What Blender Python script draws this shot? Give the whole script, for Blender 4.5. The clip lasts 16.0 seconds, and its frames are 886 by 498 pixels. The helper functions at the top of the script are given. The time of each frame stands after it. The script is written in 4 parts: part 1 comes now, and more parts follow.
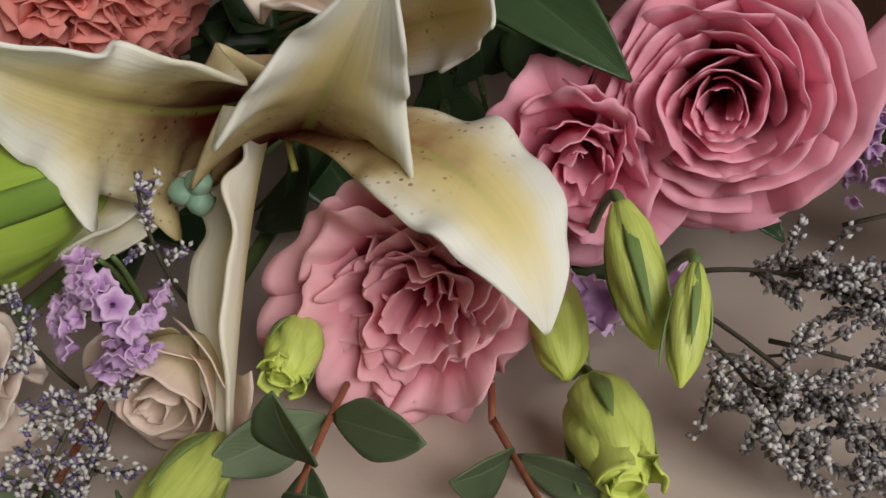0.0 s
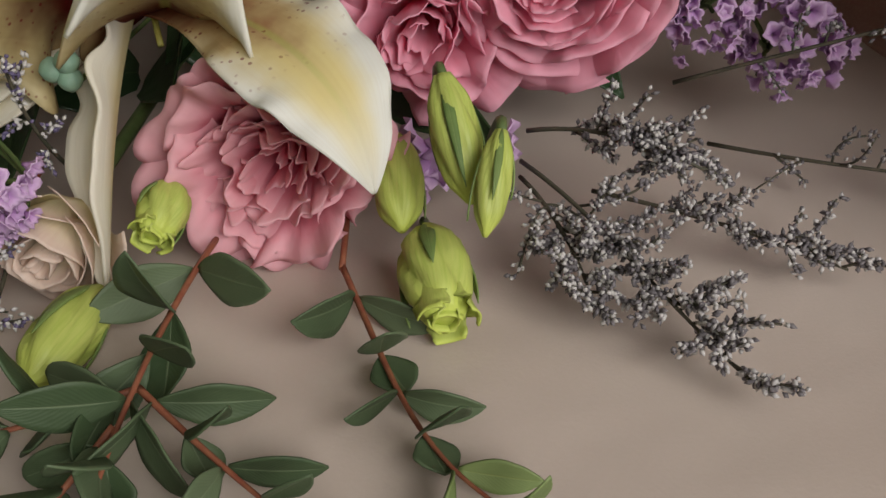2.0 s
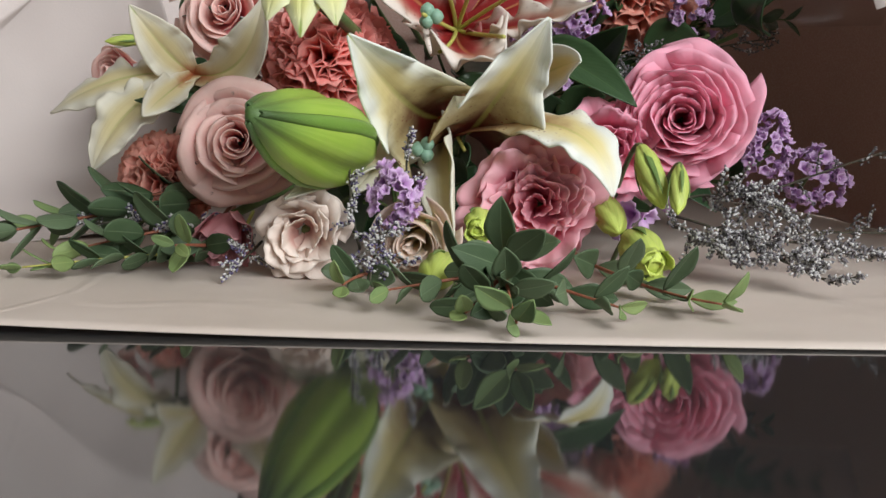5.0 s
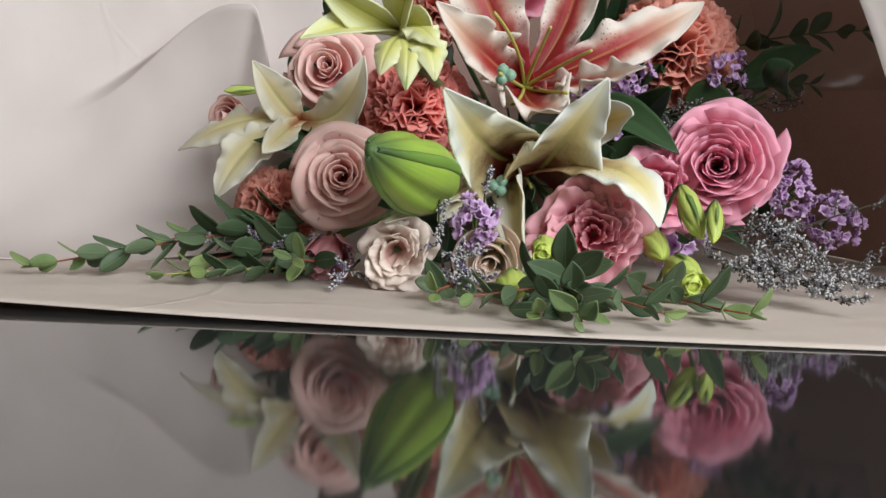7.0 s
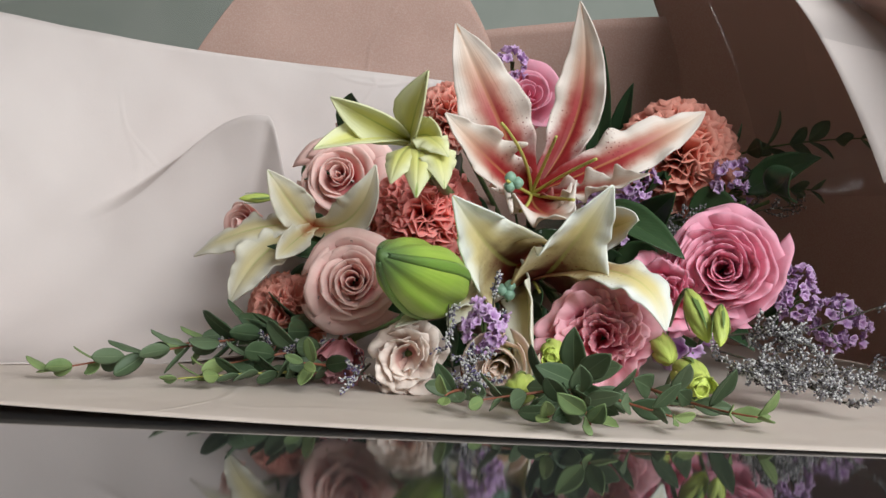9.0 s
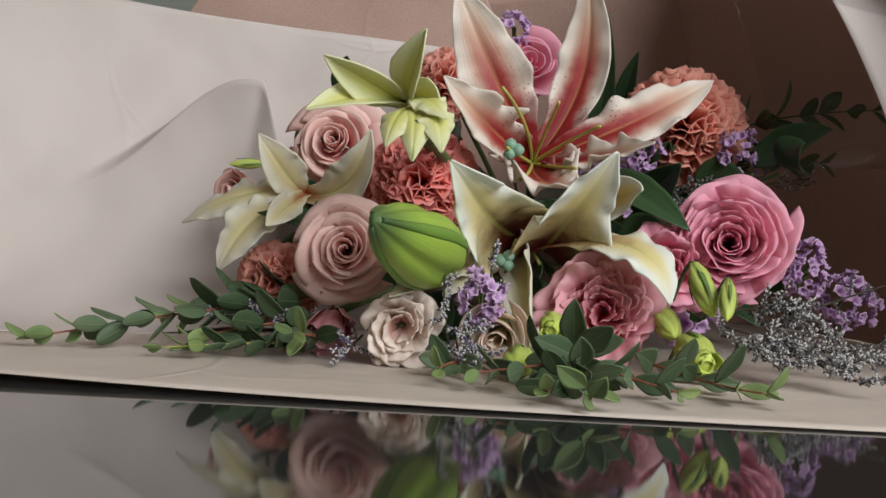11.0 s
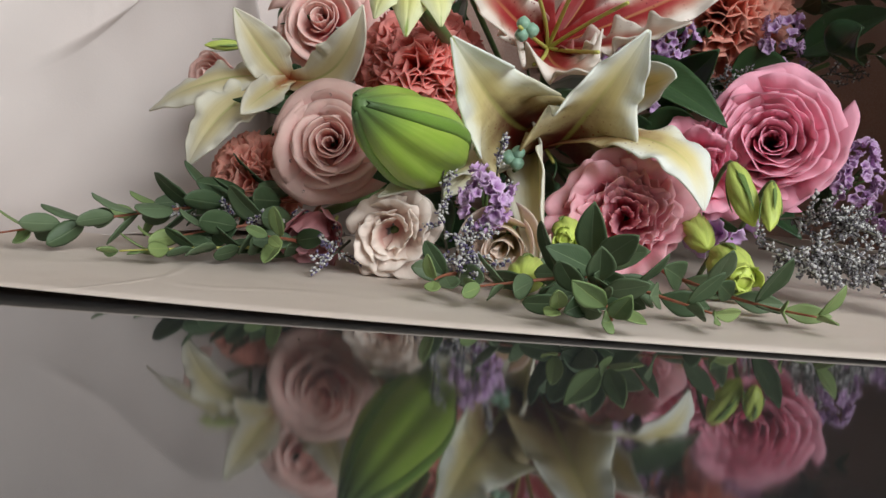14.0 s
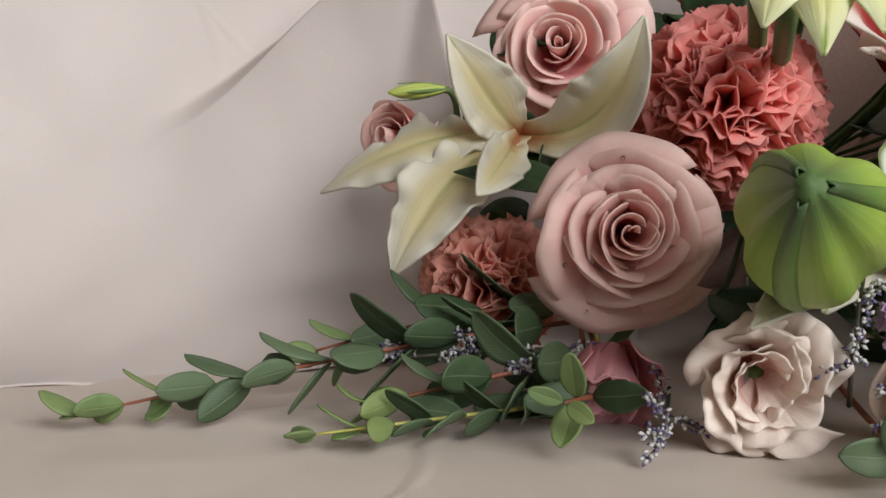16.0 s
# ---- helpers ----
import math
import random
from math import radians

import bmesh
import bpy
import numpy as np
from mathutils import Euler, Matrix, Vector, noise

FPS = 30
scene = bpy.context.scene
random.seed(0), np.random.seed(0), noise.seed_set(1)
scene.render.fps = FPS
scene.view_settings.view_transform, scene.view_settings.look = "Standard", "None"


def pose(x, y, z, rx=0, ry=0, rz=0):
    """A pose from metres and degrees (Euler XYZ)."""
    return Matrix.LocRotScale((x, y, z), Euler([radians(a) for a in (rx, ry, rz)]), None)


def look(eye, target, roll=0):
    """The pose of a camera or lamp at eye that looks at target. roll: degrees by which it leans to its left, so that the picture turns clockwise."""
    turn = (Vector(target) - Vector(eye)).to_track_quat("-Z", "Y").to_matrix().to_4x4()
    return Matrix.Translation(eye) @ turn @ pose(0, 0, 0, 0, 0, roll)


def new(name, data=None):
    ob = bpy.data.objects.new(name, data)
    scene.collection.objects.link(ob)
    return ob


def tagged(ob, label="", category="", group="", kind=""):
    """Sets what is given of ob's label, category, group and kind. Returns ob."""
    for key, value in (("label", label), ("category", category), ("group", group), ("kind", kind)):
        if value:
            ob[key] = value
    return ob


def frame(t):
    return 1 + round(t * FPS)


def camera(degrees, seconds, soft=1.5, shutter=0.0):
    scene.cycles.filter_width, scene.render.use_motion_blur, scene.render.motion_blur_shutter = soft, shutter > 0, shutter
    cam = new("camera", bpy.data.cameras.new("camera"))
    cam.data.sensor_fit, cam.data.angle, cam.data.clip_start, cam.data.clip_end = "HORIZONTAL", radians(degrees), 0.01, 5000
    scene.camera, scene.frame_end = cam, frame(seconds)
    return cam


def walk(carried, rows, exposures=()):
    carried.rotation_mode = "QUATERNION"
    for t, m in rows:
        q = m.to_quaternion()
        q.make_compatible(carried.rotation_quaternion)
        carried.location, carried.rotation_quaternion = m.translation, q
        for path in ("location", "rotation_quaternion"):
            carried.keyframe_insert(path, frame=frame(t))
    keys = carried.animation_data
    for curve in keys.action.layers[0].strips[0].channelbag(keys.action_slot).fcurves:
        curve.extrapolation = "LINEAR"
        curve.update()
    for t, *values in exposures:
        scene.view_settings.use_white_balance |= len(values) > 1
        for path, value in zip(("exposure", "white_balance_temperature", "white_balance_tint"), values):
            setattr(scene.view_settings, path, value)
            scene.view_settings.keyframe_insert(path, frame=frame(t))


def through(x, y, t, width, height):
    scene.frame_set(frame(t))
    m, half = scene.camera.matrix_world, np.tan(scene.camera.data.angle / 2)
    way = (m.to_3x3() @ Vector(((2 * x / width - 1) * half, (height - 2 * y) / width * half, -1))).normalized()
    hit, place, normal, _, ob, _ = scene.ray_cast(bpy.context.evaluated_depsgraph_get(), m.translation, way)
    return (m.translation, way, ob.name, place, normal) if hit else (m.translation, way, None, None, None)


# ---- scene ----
cam = camera(47.68, 16.0)
PATH = [
    (0, 0.0223, -0.0220, 0.1367, 65.48, 1.18, 5.18),
    (0.5, 0.0242, -0.0334, 0.1450, 58.97, 1.89, 5.75),
    (1, 0.0275, -0.0370, 0.1502, 55.22, 1.98, 4.62),
    (1.5, 0.0302, -0.0574, 0.1727, 54.96, 1.54, 3.22),
    (2, 0.0528, -0.0429, 0.1551, 56.10, 1.39, 2.68),
    (2.5, 0.0485, -0.0278, 0.1440, 57.33, 1.11, 1.27),
    (3, 0.0410, -0.0876, 0.1489, 63.35, 0.81, 1.69),
    (3.5, 0.0057, -0.1491, 0.1298, 74.30, 0.81, 2.92),
    (3.7, -0.0006, -0.1578, 0.1165, 75.72, 1.29, 3.59),
    (5.8, -0.0548, -0.3245, 0.0844, 82.25, -0.91, -0.90),
    (6, -0.0544, -0.3328, 0.0829, 82.79, -1.00, -0.42),
    (6.5, -0.0591, -0.3480, 0.0841, 83.14, -1.36, 1.04),
    (7, -0.0608, -0.3474, 0.0846, 83.16, -1.44, 2.59),
    (7.5, -0.0603, -0.3502, 0.0850, 84.34, -1.24, 3.54),
    (8, -0.0596, -0.3528, 0.0854, 86.18, -1.18, 3.68),
    (8.5, -0.0588, -0.3556, 0.0853, 87.85, -1.20, 3.59),
    (9, -0.0599, -0.3562, 0.0853, 89.10, -1.26, 3.18),
    (9.2, -0.0595, -0.3560, 0.0853, 89.50, -1.35, 3.09),
    (11.5, -0.0604, -0.3147, 0.0766, 86.56, -2.03, 3.15),
    (12, -0.0623, -0.1270, 0.0762, 84.07, -1.68, 3.37),
    (12.5, -0.0450, -0.0025, 0.0822, 81.35, 0.27, 6.84),
    (13, -0.0453, -0.0073, 0.0769, 81.97, 0.21, 6.07),
    (13.5, -0.0420, -0.1135, 0.0741, 81.92, -1.71, 4.30),
    (14, -0.0577, -0.2705, 0.0707, 82.67, -2.84, 3.79),
    (14.5, -0.0736, -0.3501, 0.0836, 83.46, -2.42, 3.52),
    (15, -0.0798, -0.3410, 0.1004, 84.61, -2.01, 4.36),
    (15.5, -0.0934, -0.2394, 0.0920, 84.68, -0.99, 6.92),
    (16, -0.1534, -0.1064, 0.0830, 84.31, 0.92, 7.61),
]
walk(cam, [(t, pose(x, y, z, rx, ry, rz)) for t, x, y, z, rx, ry, rz in PATH], [(0.0, -0.75, 7000, 14), (1.0, -0.85, 7000, 14), (2.5, -0.85, 6900, 13), (3.7, -0.45, 6600, 11), (6.0, -0.2, 6300, 8), (9.2, -0.2, 6300, 8), (11.5, -0.6, 6500, 8), (12.0, -0.62, 6500, 8), (12.5, -0.6, 6550, 5), (13.3, -0.55, 6500, 6), (14.2, -0.3, 6350, 8), (15.5, -0.3, 6350, 8), (16.0, -0.3, 6500, 10)])

# ---- light: a daylit room with one window behind the camera ----
world = bpy.data.worlds.new("sky")
scene.world = world
world.use_nodes = True
sky = world.node_tree.nodes.new("ShaderNodeTexSky")
sky.sky_type, sky.sun_disc, sky.sun_elevation, sky.sun_rotation = "NISHITA", False, radians(40), radians(120)
world.node_tree.links.new(sky.outputs[0], world.node_tree.nodes["Background"].inputs[0])
world.node_tree.nodes["Background"].inputs[1].default_value = 0.1


def window_lamp(name, eye, target, sx, sy, watts, colour):
    lamp = bpy.data.lights.new(name, "AREA")
    lamp.shape, lamp.size, lamp.size_y, lamp.energy, lamp.color = "RECTANGLE", sx, sy, watts, colour
    ob = new(name, lamp)
    ob.matrix_basis = look(eye, target)
    return ob


window_lamp("window_daylight", (1.25, -1.48, 1.15), (-0.05, 0.25, 0.08), 1.6, 1.35, 92, (0.96, 0.985, 0.985))


# ---- materials ----
class Nodes:
    """A node material with short calls."""

    def __init__(self, name):
        self.m = bpy.data.materials.new(name)
        self.m.use_nodes = True
        self.t = self.m.node_tree
        self.bsdf = self.t.nodes["Principled BSDF"]
        self.out = self.t.nodes["Material Output"]

    def put(self, socket, value):
        if isinstance(value, bpy.types.NodeSocket):
            self.t.links.new(value, socket)
        elif value is not None:
            if hasattr(socket.default_value, "__len__") and len(socket.default_value) == 4 and len(value) == 3:
                value = (*value, 1)
            socket.default_value = value

    def node(self, kind, inputs=(), out=0, **attrs):
        n = self.t.nodes.new(kind)
        for key, value in attrs.items():
            setattr(n, key, value)
        for k, value in dict(inputs).items():
            self.put(n.inputs[k], value)
        return n.outputs[out]

    def math(self, op, a, b=0.0, c=0.0):
        return self.node("ShaderNodeMath", {0: a, 1: b, 2: c}, operation=op)

    def mix(self, fac, a, b, blend="MIX"):
        n = self.t.nodes.new("ShaderNodeMix")
        n.data_type, n.blend_type = "RGBA", blend
        self.put(n.inputs[0], fac), self.put(n.inputs[6], a), self.put(n.inputs[7], b)
        return n.outputs[2]

    def smooth(self, x, lo, hi, a=0.0, b=1.0):
        return self.node("ShaderNodeMapRange", {0: x, 1: lo, 2: hi, 3: a, 4: b}, interpolation_type="SMOOTHSTEP")

    def uv(self):
        """Across the blade (0 at the midrib, 1 at the rim) and along it."""
        s = self.t.nodes.new("ShaderNodeSeparateXYZ")
        self.t.links.new(self.t.nodes.new("ShaderNodeUVMap").outputs[0], s.inputs[0])
        return self.math("ABSOLUTE", self.math("MULTIPLY_ADD", s.outputs[0], 2, -1)), s.outputs[1], s.outputs[0]

    def place(self):
        return self.node("ShaderNodeTexCoord", out=3)

    def noise(self, scale, detail=3, vector=None, rough=0.55):
        return self.node("ShaderNodeTexNoise", {"Vector": vector or self.place(), "Scale": scale, "Detail": detail, "Roughness": rough})

    def random(self):
        return self.node("ShaderNodeObjectInfo", out=5)

    def bump(self, height, strength, distance):
        return self.node("ShaderNodeBump", {"Strength": strength, "Distance": distance, "Height": height})

    def end(self, colour, rough=0.5, bump=None, through=0.0, spec=0.4, sheen=0.0):
        self.put(self.bsdf.inputs["Base Color"], colour)
        self.put(self.bsdf.inputs["Roughness"], rough)
        self.put(self.bsdf.inputs["Specular IOR Level"], spec)
        self.put(self.bsdf.inputs["Sheen Weight"], sheen)
        if bump is not None:
            self.put(self.bsdf.inputs["Normal"], bump)
        if through:
            glow = self.t.nodes.new("ShaderNodeBsdfTranslucent")
            self.put(glow.inputs[0], colour)
            both = self.node("ShaderNodeMixShader", {0: through, 1: self.bsdf.outputs[0], 2: glow.outputs[0]})
            self.t.links.new(both, self.out.inputs[0])
        return self.m


def petal_material(name, base, rim, deep=None, through=0.30, vein=0.22, tint=0.06):
    """Soft petal: a colour at the base, one at the rim, streaks along the petal."""
    n = Nodes(name)
    across, along, u = n.uv()
    streak = n.node("ShaderNodeTexNoise", {"Vector": n.node("ShaderNodeCombineXYZ", {0: n.math("MULTIPLY", u, 26), 1: n.math("MULTIPLY", along, 2.2), 2: n.math("MULTIPLY", n.random(), 40)}), "Scale": 1.0, "Detail": 3})
    blotch = n.noise(90)
    f = n.math("ADD", along, n.math("MULTIPLY_ADD", blotch, 0.5, -0.25))
    col = n.mix(n.smooth(f, 0.25, 0.98), base, rim)
    if deep:
        col = n.mix(n.smooth(n.math("ADD", f, n.math("MULTIPLY", n.random(), 0.35)), 0.75, 0.2), col, deep)
    dark = n.mix(1.0, col, (0.90, 0.78, 0.78), "MULTIPLY")
    col = n.mix(n.math("MULTIPLY", n.smooth(streak, 0.35, 0.7), vein), col, dark)
    col = n.mix(n.math("MULTIPLY", n.random(), tint * 2), col, n.mix(1.0, col, (0.90, 0.80, 0.82), "MULTIPLY"))
    return n.end(col, 0.55, n.bump(n.math("ADD", streak, n.math("MULTIPLY", n.noise(600), 0.3)), 0.35, 0.0008), through, 0.2, 0.0)


def lily_material(name, edge, middle, throat, reach, spots, rib, rosy=None):
    """Lily petal: pale waxy rim, a coloured band along the midrib, a red throat with raised dark specks."""
    n = Nodes(name)
    across, along, u = n.uv()
    wob = n.math("MULTIPLY_ADD", n.noise(70), 0.4, -0.2)
    band = n.smooth(n.math("ADD", across, wob), 0.82, 0.22)
    col = n.mix(n.math("MULTIPLY", band, n.smooth(along, 1.05, 0.65)), edge, middle)
    col = n.mix(n.smooth(n.math("ADD", n.math("ADD", along, wob), n.math("MULTIPLY", across, -0.25)), 0.90, 1.02), col, rib)
    if rosy:
        wide = n.smooth(n.math("ADD", across, wob), 0.78, 0.15)
        col = n.mix(n.math("MULTIPLY", wide, n.smooth(along, 0.92, 0.45)), col, rosy)
    far = n.math("ADD", n.math("ADD", along, wob), n.math("MULTIPLY", across, 0.22))
    warm = n.mix(0.5, rosy, throat) if rosy else n.mix(0.18, middle, throat)
    col = n.mix(n.smooth(far, reach * 1.1, reach * 0.55), col, warm)
    col = n.mix(n.smooth(far, reach * 0.85, reach * 0.25), col, throat)
    col = n.mix(n.math("MULTIPLY", n.smooth(across, 0.10, 0.02), n.smooth(along, 0.95, 0.3, 0.0, 0.55)), col, rib)
    streak = n.node("ShaderNodeTexNoise", {"Vector": n.node("ShaderNodeCombineXYZ", {0: n.math("MULTIPLY", u, 30), 1: n.math("MULTIPLY", along, 1.6), 2: n.math("MULTIPLY", n.random(), 40)}), "Scale": 1.0, "Detail": 2})
    col = n.mix(n.math("MULTIPLY", n.smooth(streak, 0.4, 0.7), 0.20), col, n.mix(1.0, col, (0.88, 0.82, 0.74), "MULTIPLY"))
    if spots:
        speck = n.node("ShaderNodeTexVoronoi", {"Vector": n.place(), "Scale": 420.0, "Randomness": 1.0})
        mask = n.math("MULTIPLY", n.smooth(speck, 0.26, 0.16), n.math("MULTIPLY", n.smooth(along, 0.62, 0.40), n.smooth(n.noise(120), 0.42, 0.60)))
        col = n.mix(n.math("MULTIPLY", mask, spots), col, (0.22, 0.012, 0.018))
    return n.end(col, 0.48, n.bump(n.math("ADD", streak, n.math("MULTIPLY", n.noise(500), 0.35)), 0.22, 0.0010), 0.28, 0.3, 0.0)


def leaf_material(name, face, pale, rough=0.45, through=0.12, vein=0.6, spec=0.4):
    n = Nodes(name)
    across, along, u = n.uv()
    side = n.node("ShaderNodeTexWave", {"Vector": n.node("ShaderNodeCombineXYZ", {0: n.math("MULTIPLY_ADD", across, -0.35, along), 1: 0.0, 2: 0.0}), "Scale": 5.0, "Distortion": 1.2, "Detail": 2})
    col = n.mix(n.smooth(n.noise(140), 0.3, 0.75), face, n.mix(1.0, face, (0.70, 0.78, 0.72), "MULTIPLY"))
    col = n.mix(n.math("MULTIPLY", n.random(), 0.55), col, pale)
    col = n.mix(n.smooth(across, 0.07, 0.01, 0.0, vein), col, pale)
    col = n.mix(n.smooth(across, 0.90, 1.0, 0.0, 0.12), col, pale)
    h = n.math("ADD", n.math("MULTIPLY", side, 0.12), n.smooth(across, 0.08, 0.0, 0.0, -0.8))
    return n.end(col, n.math("MULTIPLY_ADD", n.noise(260), 0.2, rough - 0.1), n.bump(h, 0.35, 0.0006), through, spec)


def plain_material(name, colour, other, scale=200, rough=0.5, through=0.0, spec=0.4, bump=0.3, distance=0.0004):
    n = Nodes(name)
    tex = n.noise(scale, 4)
    col = n.mix(n.smooth(tex, 0.3, 0.72), colour, other)
    col = n.mix(n.math("MULTIPLY", n.random(), 0.3), col, other)
    return n.end(col, rough, n.bump(tex, bump, distance), through, spec)


def bud_material(name, face, groove, tip, through=0.1):
    n = Nodes(name)
    across, along, u = n.uv()
    s = n.node("ShaderNodeTexNoise", {"Vector": n.node("ShaderNodeCombineXYZ", {0: n.math("MULTIPLY", u, 60), 1: n.math("MULTIPLY", along, 2.5), 2: 0.0}), "Scale": 1.0, "Detail": 3})
    col = n.mix(n.smooth(s, 0.3, 0.7), face, n.mix(1.0, face, (0.82, 0.90, 0.70), "MULTIPLY"))
    col = n.mix(n.smooth(n.noise(60), 0.4, 0.8, 0.0, 0.5), col, groove)
    col = n.mix(n.smooth(along, 0.72, 1.0), col, tip)
    return n.end(col, 0.42, n.bump(s, 0.3, 0.0008), through, 0.4)


def paper_material(name, face, other, through):
    """Matte wrapping paper with soft dents, fold lines and fine fibres."""
    n = Nodes(name)
    p = n.place()
    fibre = n.noise(900, 5, p)
    cloud = n.noise(7, 4, p)
    dent = n.noise(16, 2, p)
    col = n.mix(n.smooth(cloud, 0.3, 0.75), face, other)
    col = n.mix(n.smooth(fibre, 0.35, 0.75, 0.0, 0.25), col, (0.72, 0.61, 0.56))
    warp = n.node("ShaderNodeVectorMath", {0: p, 1: n.node("ShaderNodeVectorMath", {0: n.node("ShaderNodeTexNoise", {"Vector": p, "Scale": 5.0}, 1), 1: (0.12, 0.12, 0.12)}, operation="MULTIPLY")}, operation="ADD")
    fold = n.node("ShaderNodeTexVoronoi", {"Vector": warp, "Scale": 7.0}, feature="DISTANCE_TO_EDGE")
    line = n.math("MULTIPLY", n.smooth(fold, 0.025, 0.0), n.smooth(n.noise(4, 2, p), 0.5, 0.65))
    h = n.math("ADD", n.math("ADD", n.math("MULTIPLY", dent, 1.0), n.math("MULTIPLY", fibre, 0.03)), n.math("MULTIPLY", line, 0.12))
    return n.end(col, 0.62, n.bump(h, 0.5, 0.006), through, 0.3)


def table_material():
    n = Nodes("black_glass")
    smear = n.noise(9, 5)
    rough = n.smooth(smear, 0.3, 0.8, 0.03, 0.09)
    col = n.mix(n.noise(30), (0.018, 0.019, 0.020), (0.026, 0.027, 0.028))
    n.put(n.bsdf.inputs["IOR"], 2.1)
    return n.end(col, rough, None, 0.0, 0.9)


def film_material():
    n = Nodes("clear_film")
    clear = n.t.nodes.new("ShaderNodeBsdfTransparent")
    clear.inputs[0].default_value = (0.95, 0.95, 0.95, 1)
    gloss = n.t.nodes.new("ShaderNodeBsdfGlossy")
    gloss.inputs["Roughness"].default_value = 0.06
    crinkle = n.noise(22, 3)
    n.put(gloss.inputs["Normal"], n.bump(crinkle, 0.15, 0.006))
    fres = n.node("ShaderNodeFresnel", {"IOR": 1.5})
    both = n.node("ShaderNodeMixShader", {0: n.math("MULTIPLY_ADD", fres, 0.12, 0.008), 1: clear.outputs[0], 2: gloss.outputs[0]})
    n.t.links.new(both, n.out.inputs[0])
    return n.m


def water_material():
    n = Nodes("water")
    n.bsdf.inputs["Transmission Weight"].default_value = 1.0
    n.bsdf.inputs["IOR"].default_value = 1.33
    return n.end((0.98, 0.98, 0.98), 0.02, None, 0.0, 0.5)


WATER = water_material()
PAPER = paper_material("pale_wrapping_paper", (0.69, 0.61, 0.58), (0.66, 0.57, 0.54), 0.14)
# same pale paper, with the bottom sheet's warmer light put into its colour
WARM_LIT_PAPER = paper_material("warm_lit_wrapping_paper", (0.70, 0.60, 0.53), (0.67, 0.56, 0.485), 0.12)
# peach tone of the paper, darkened to carry the shade inside the wrap
SHADED_PEACH_PAPER = paper_material("shaded_peach_wrapping_paper", (0.52, 0.335, 0.275), (0.47, 0.29, 0.235), 0.14)
GLASS, FILM = table_material(), film_material()
WALL = plain_material("green_room_paint", (0.52, 0.55, 0.50), (0.46, 0.50, 0.45), 6, 0.8)
BEIGE = plain_material("beige_room_paint", (0.42, 0.36, 0.31), (0.38, 0.32, 0.27), 6, 0.8)
CEILING = plain_material("ceiling_paint", (0.62, 0.60, 0.58), (0.58, 0.56, 0.54), 4, 0.85)
FLOOR = plain_material("room_floor", (0.30, 0.25, 0.20), (0.24, 0.19, 0.15), 9, 0.5)
FRAME = plain_material("window_paint", (0.75, 0.75, 0.74), (0.68, 0.68, 0.67), 20, 0.45)
ROSE = petal_material("blush_rose_petal", (0.99, 0.53, 0.50), (0.99, 0.75, 0.69), (0.98, 0.38, 0.40), 0.36, 0.08, 0.02)
CREAM_ROSE = petal_material("cream_rose_petal", (0.93, 0.87, 0.62), (0.94, 0.80, 0.70), (0.93, 0.84, 0.55), 0.38)
WHITE_LISI = petal_material("blush_white_petal", (0.93, 0.75, 0.65), (0.95, 0.84, 0.76), (0.74, 0.42, 0.36), 0.30, 0.12, 0.02)
PINK = petal_material("pink_petal", (0.97, 0.38, 0.52), (0.98, 0.54, 0.66), (0.92, 0.25, 0.36), 0.42, 0.15)
MAUVE = petal_material("mauve_pink_petal", (0.95, 0.38, 0.48), (0.97, 0.60, 0.66), (0.80, 0.18, 0.26), 0.42)
DUSKY = petal_material("dusky_pink_petal", (0.74, 0.31, 0.34), (0.80, 0.42, 0.45))
CORAL = petal_material("coral_petal", (0.98, 0.20, 0.18), (0.99, 0.45, 0.40), None, 0.45)
SALMON = petal_material("salmon_petal", (0.98, 0.40, 0.32), (0.99, 0.56, 0.46), None, 0.45)
PEACH = petal_material("peach_petal", (0.90, 0.30, 0.21), (0.95, 0.46, 0.36))
LILAC = petal_material("lilac_petal", (0.62, 0.36, 0.68), (0.80, 0.58, 0.84), through=0.3)
LILY_WHITE = lily_material("cream_lily_petal", (0.88, 0.89, 0.83), (0.86, 0.75, 0.36), (0.28, 0.025, 0.012), 0.66, 0.8, (0.54, 0.58, 0.16))
LILY_THROAT = lily_material("deep_throated_lily_petal", (0.88, 0.89, 0.83), (0.86, 0.75, 0.36), (0.13, 0.012, 0.008), 0.84, 0.8, (0.54, 0.58, 0.16))
LILY_CREAM = lily_material("yellow_cream_lily_petal", (0.86, 0.82, 0.70), (0.80, 0.70, 0.40), (0.44, 0.13, 0.05), 0.40, 0.0, (0.46, 0.52, 0.14))
LILY_PINK = lily_material("pink_lily_petal", (0.86, 0.77, 0.70), (0.82, 0.60, 0.42), (0.26, 0.015, 0.015), 0.56, 0.95, (0.60, 0.30, 0.12), (0.44, 0.045, 0.05))
LIME_LILY = lily_material("lime_lily_petal", (0.82, 0.82, 0.52), (0.74, 0.72, 0.24), (0.55, 0.52, 0.08), 0.25, 0.0, (0.34, 0.46, 0.10))
BUD_GREEN = bud_material("green_bud_skin", (0.36, 0.50, 0.08), (0.27, 0.42, 0.06), (0.10, 0.17, 0.05))
BUD_RIB = bud_material("green_bud_rib", (0.20, 0.34, 0.06), (0.16, 0.28, 0.05), (0.07, 0.12, 0.04))
BUD_LIME = bud_material("lime_bud_skin", (0.54, 0.60, 0.16), (0.46, 0.54, 0.13), (0.60, 0.70, 0.14))
SEPAL = leaf_material("sepal_green", (0.16, 0.25, 0.07), (0.28, 0.36, 0.12))
EUCALYPT = leaf_material("eucalyptus_leaf", (0.056, 0.095, 0.042), (0.19, 0.25, 0.14), 0.55)
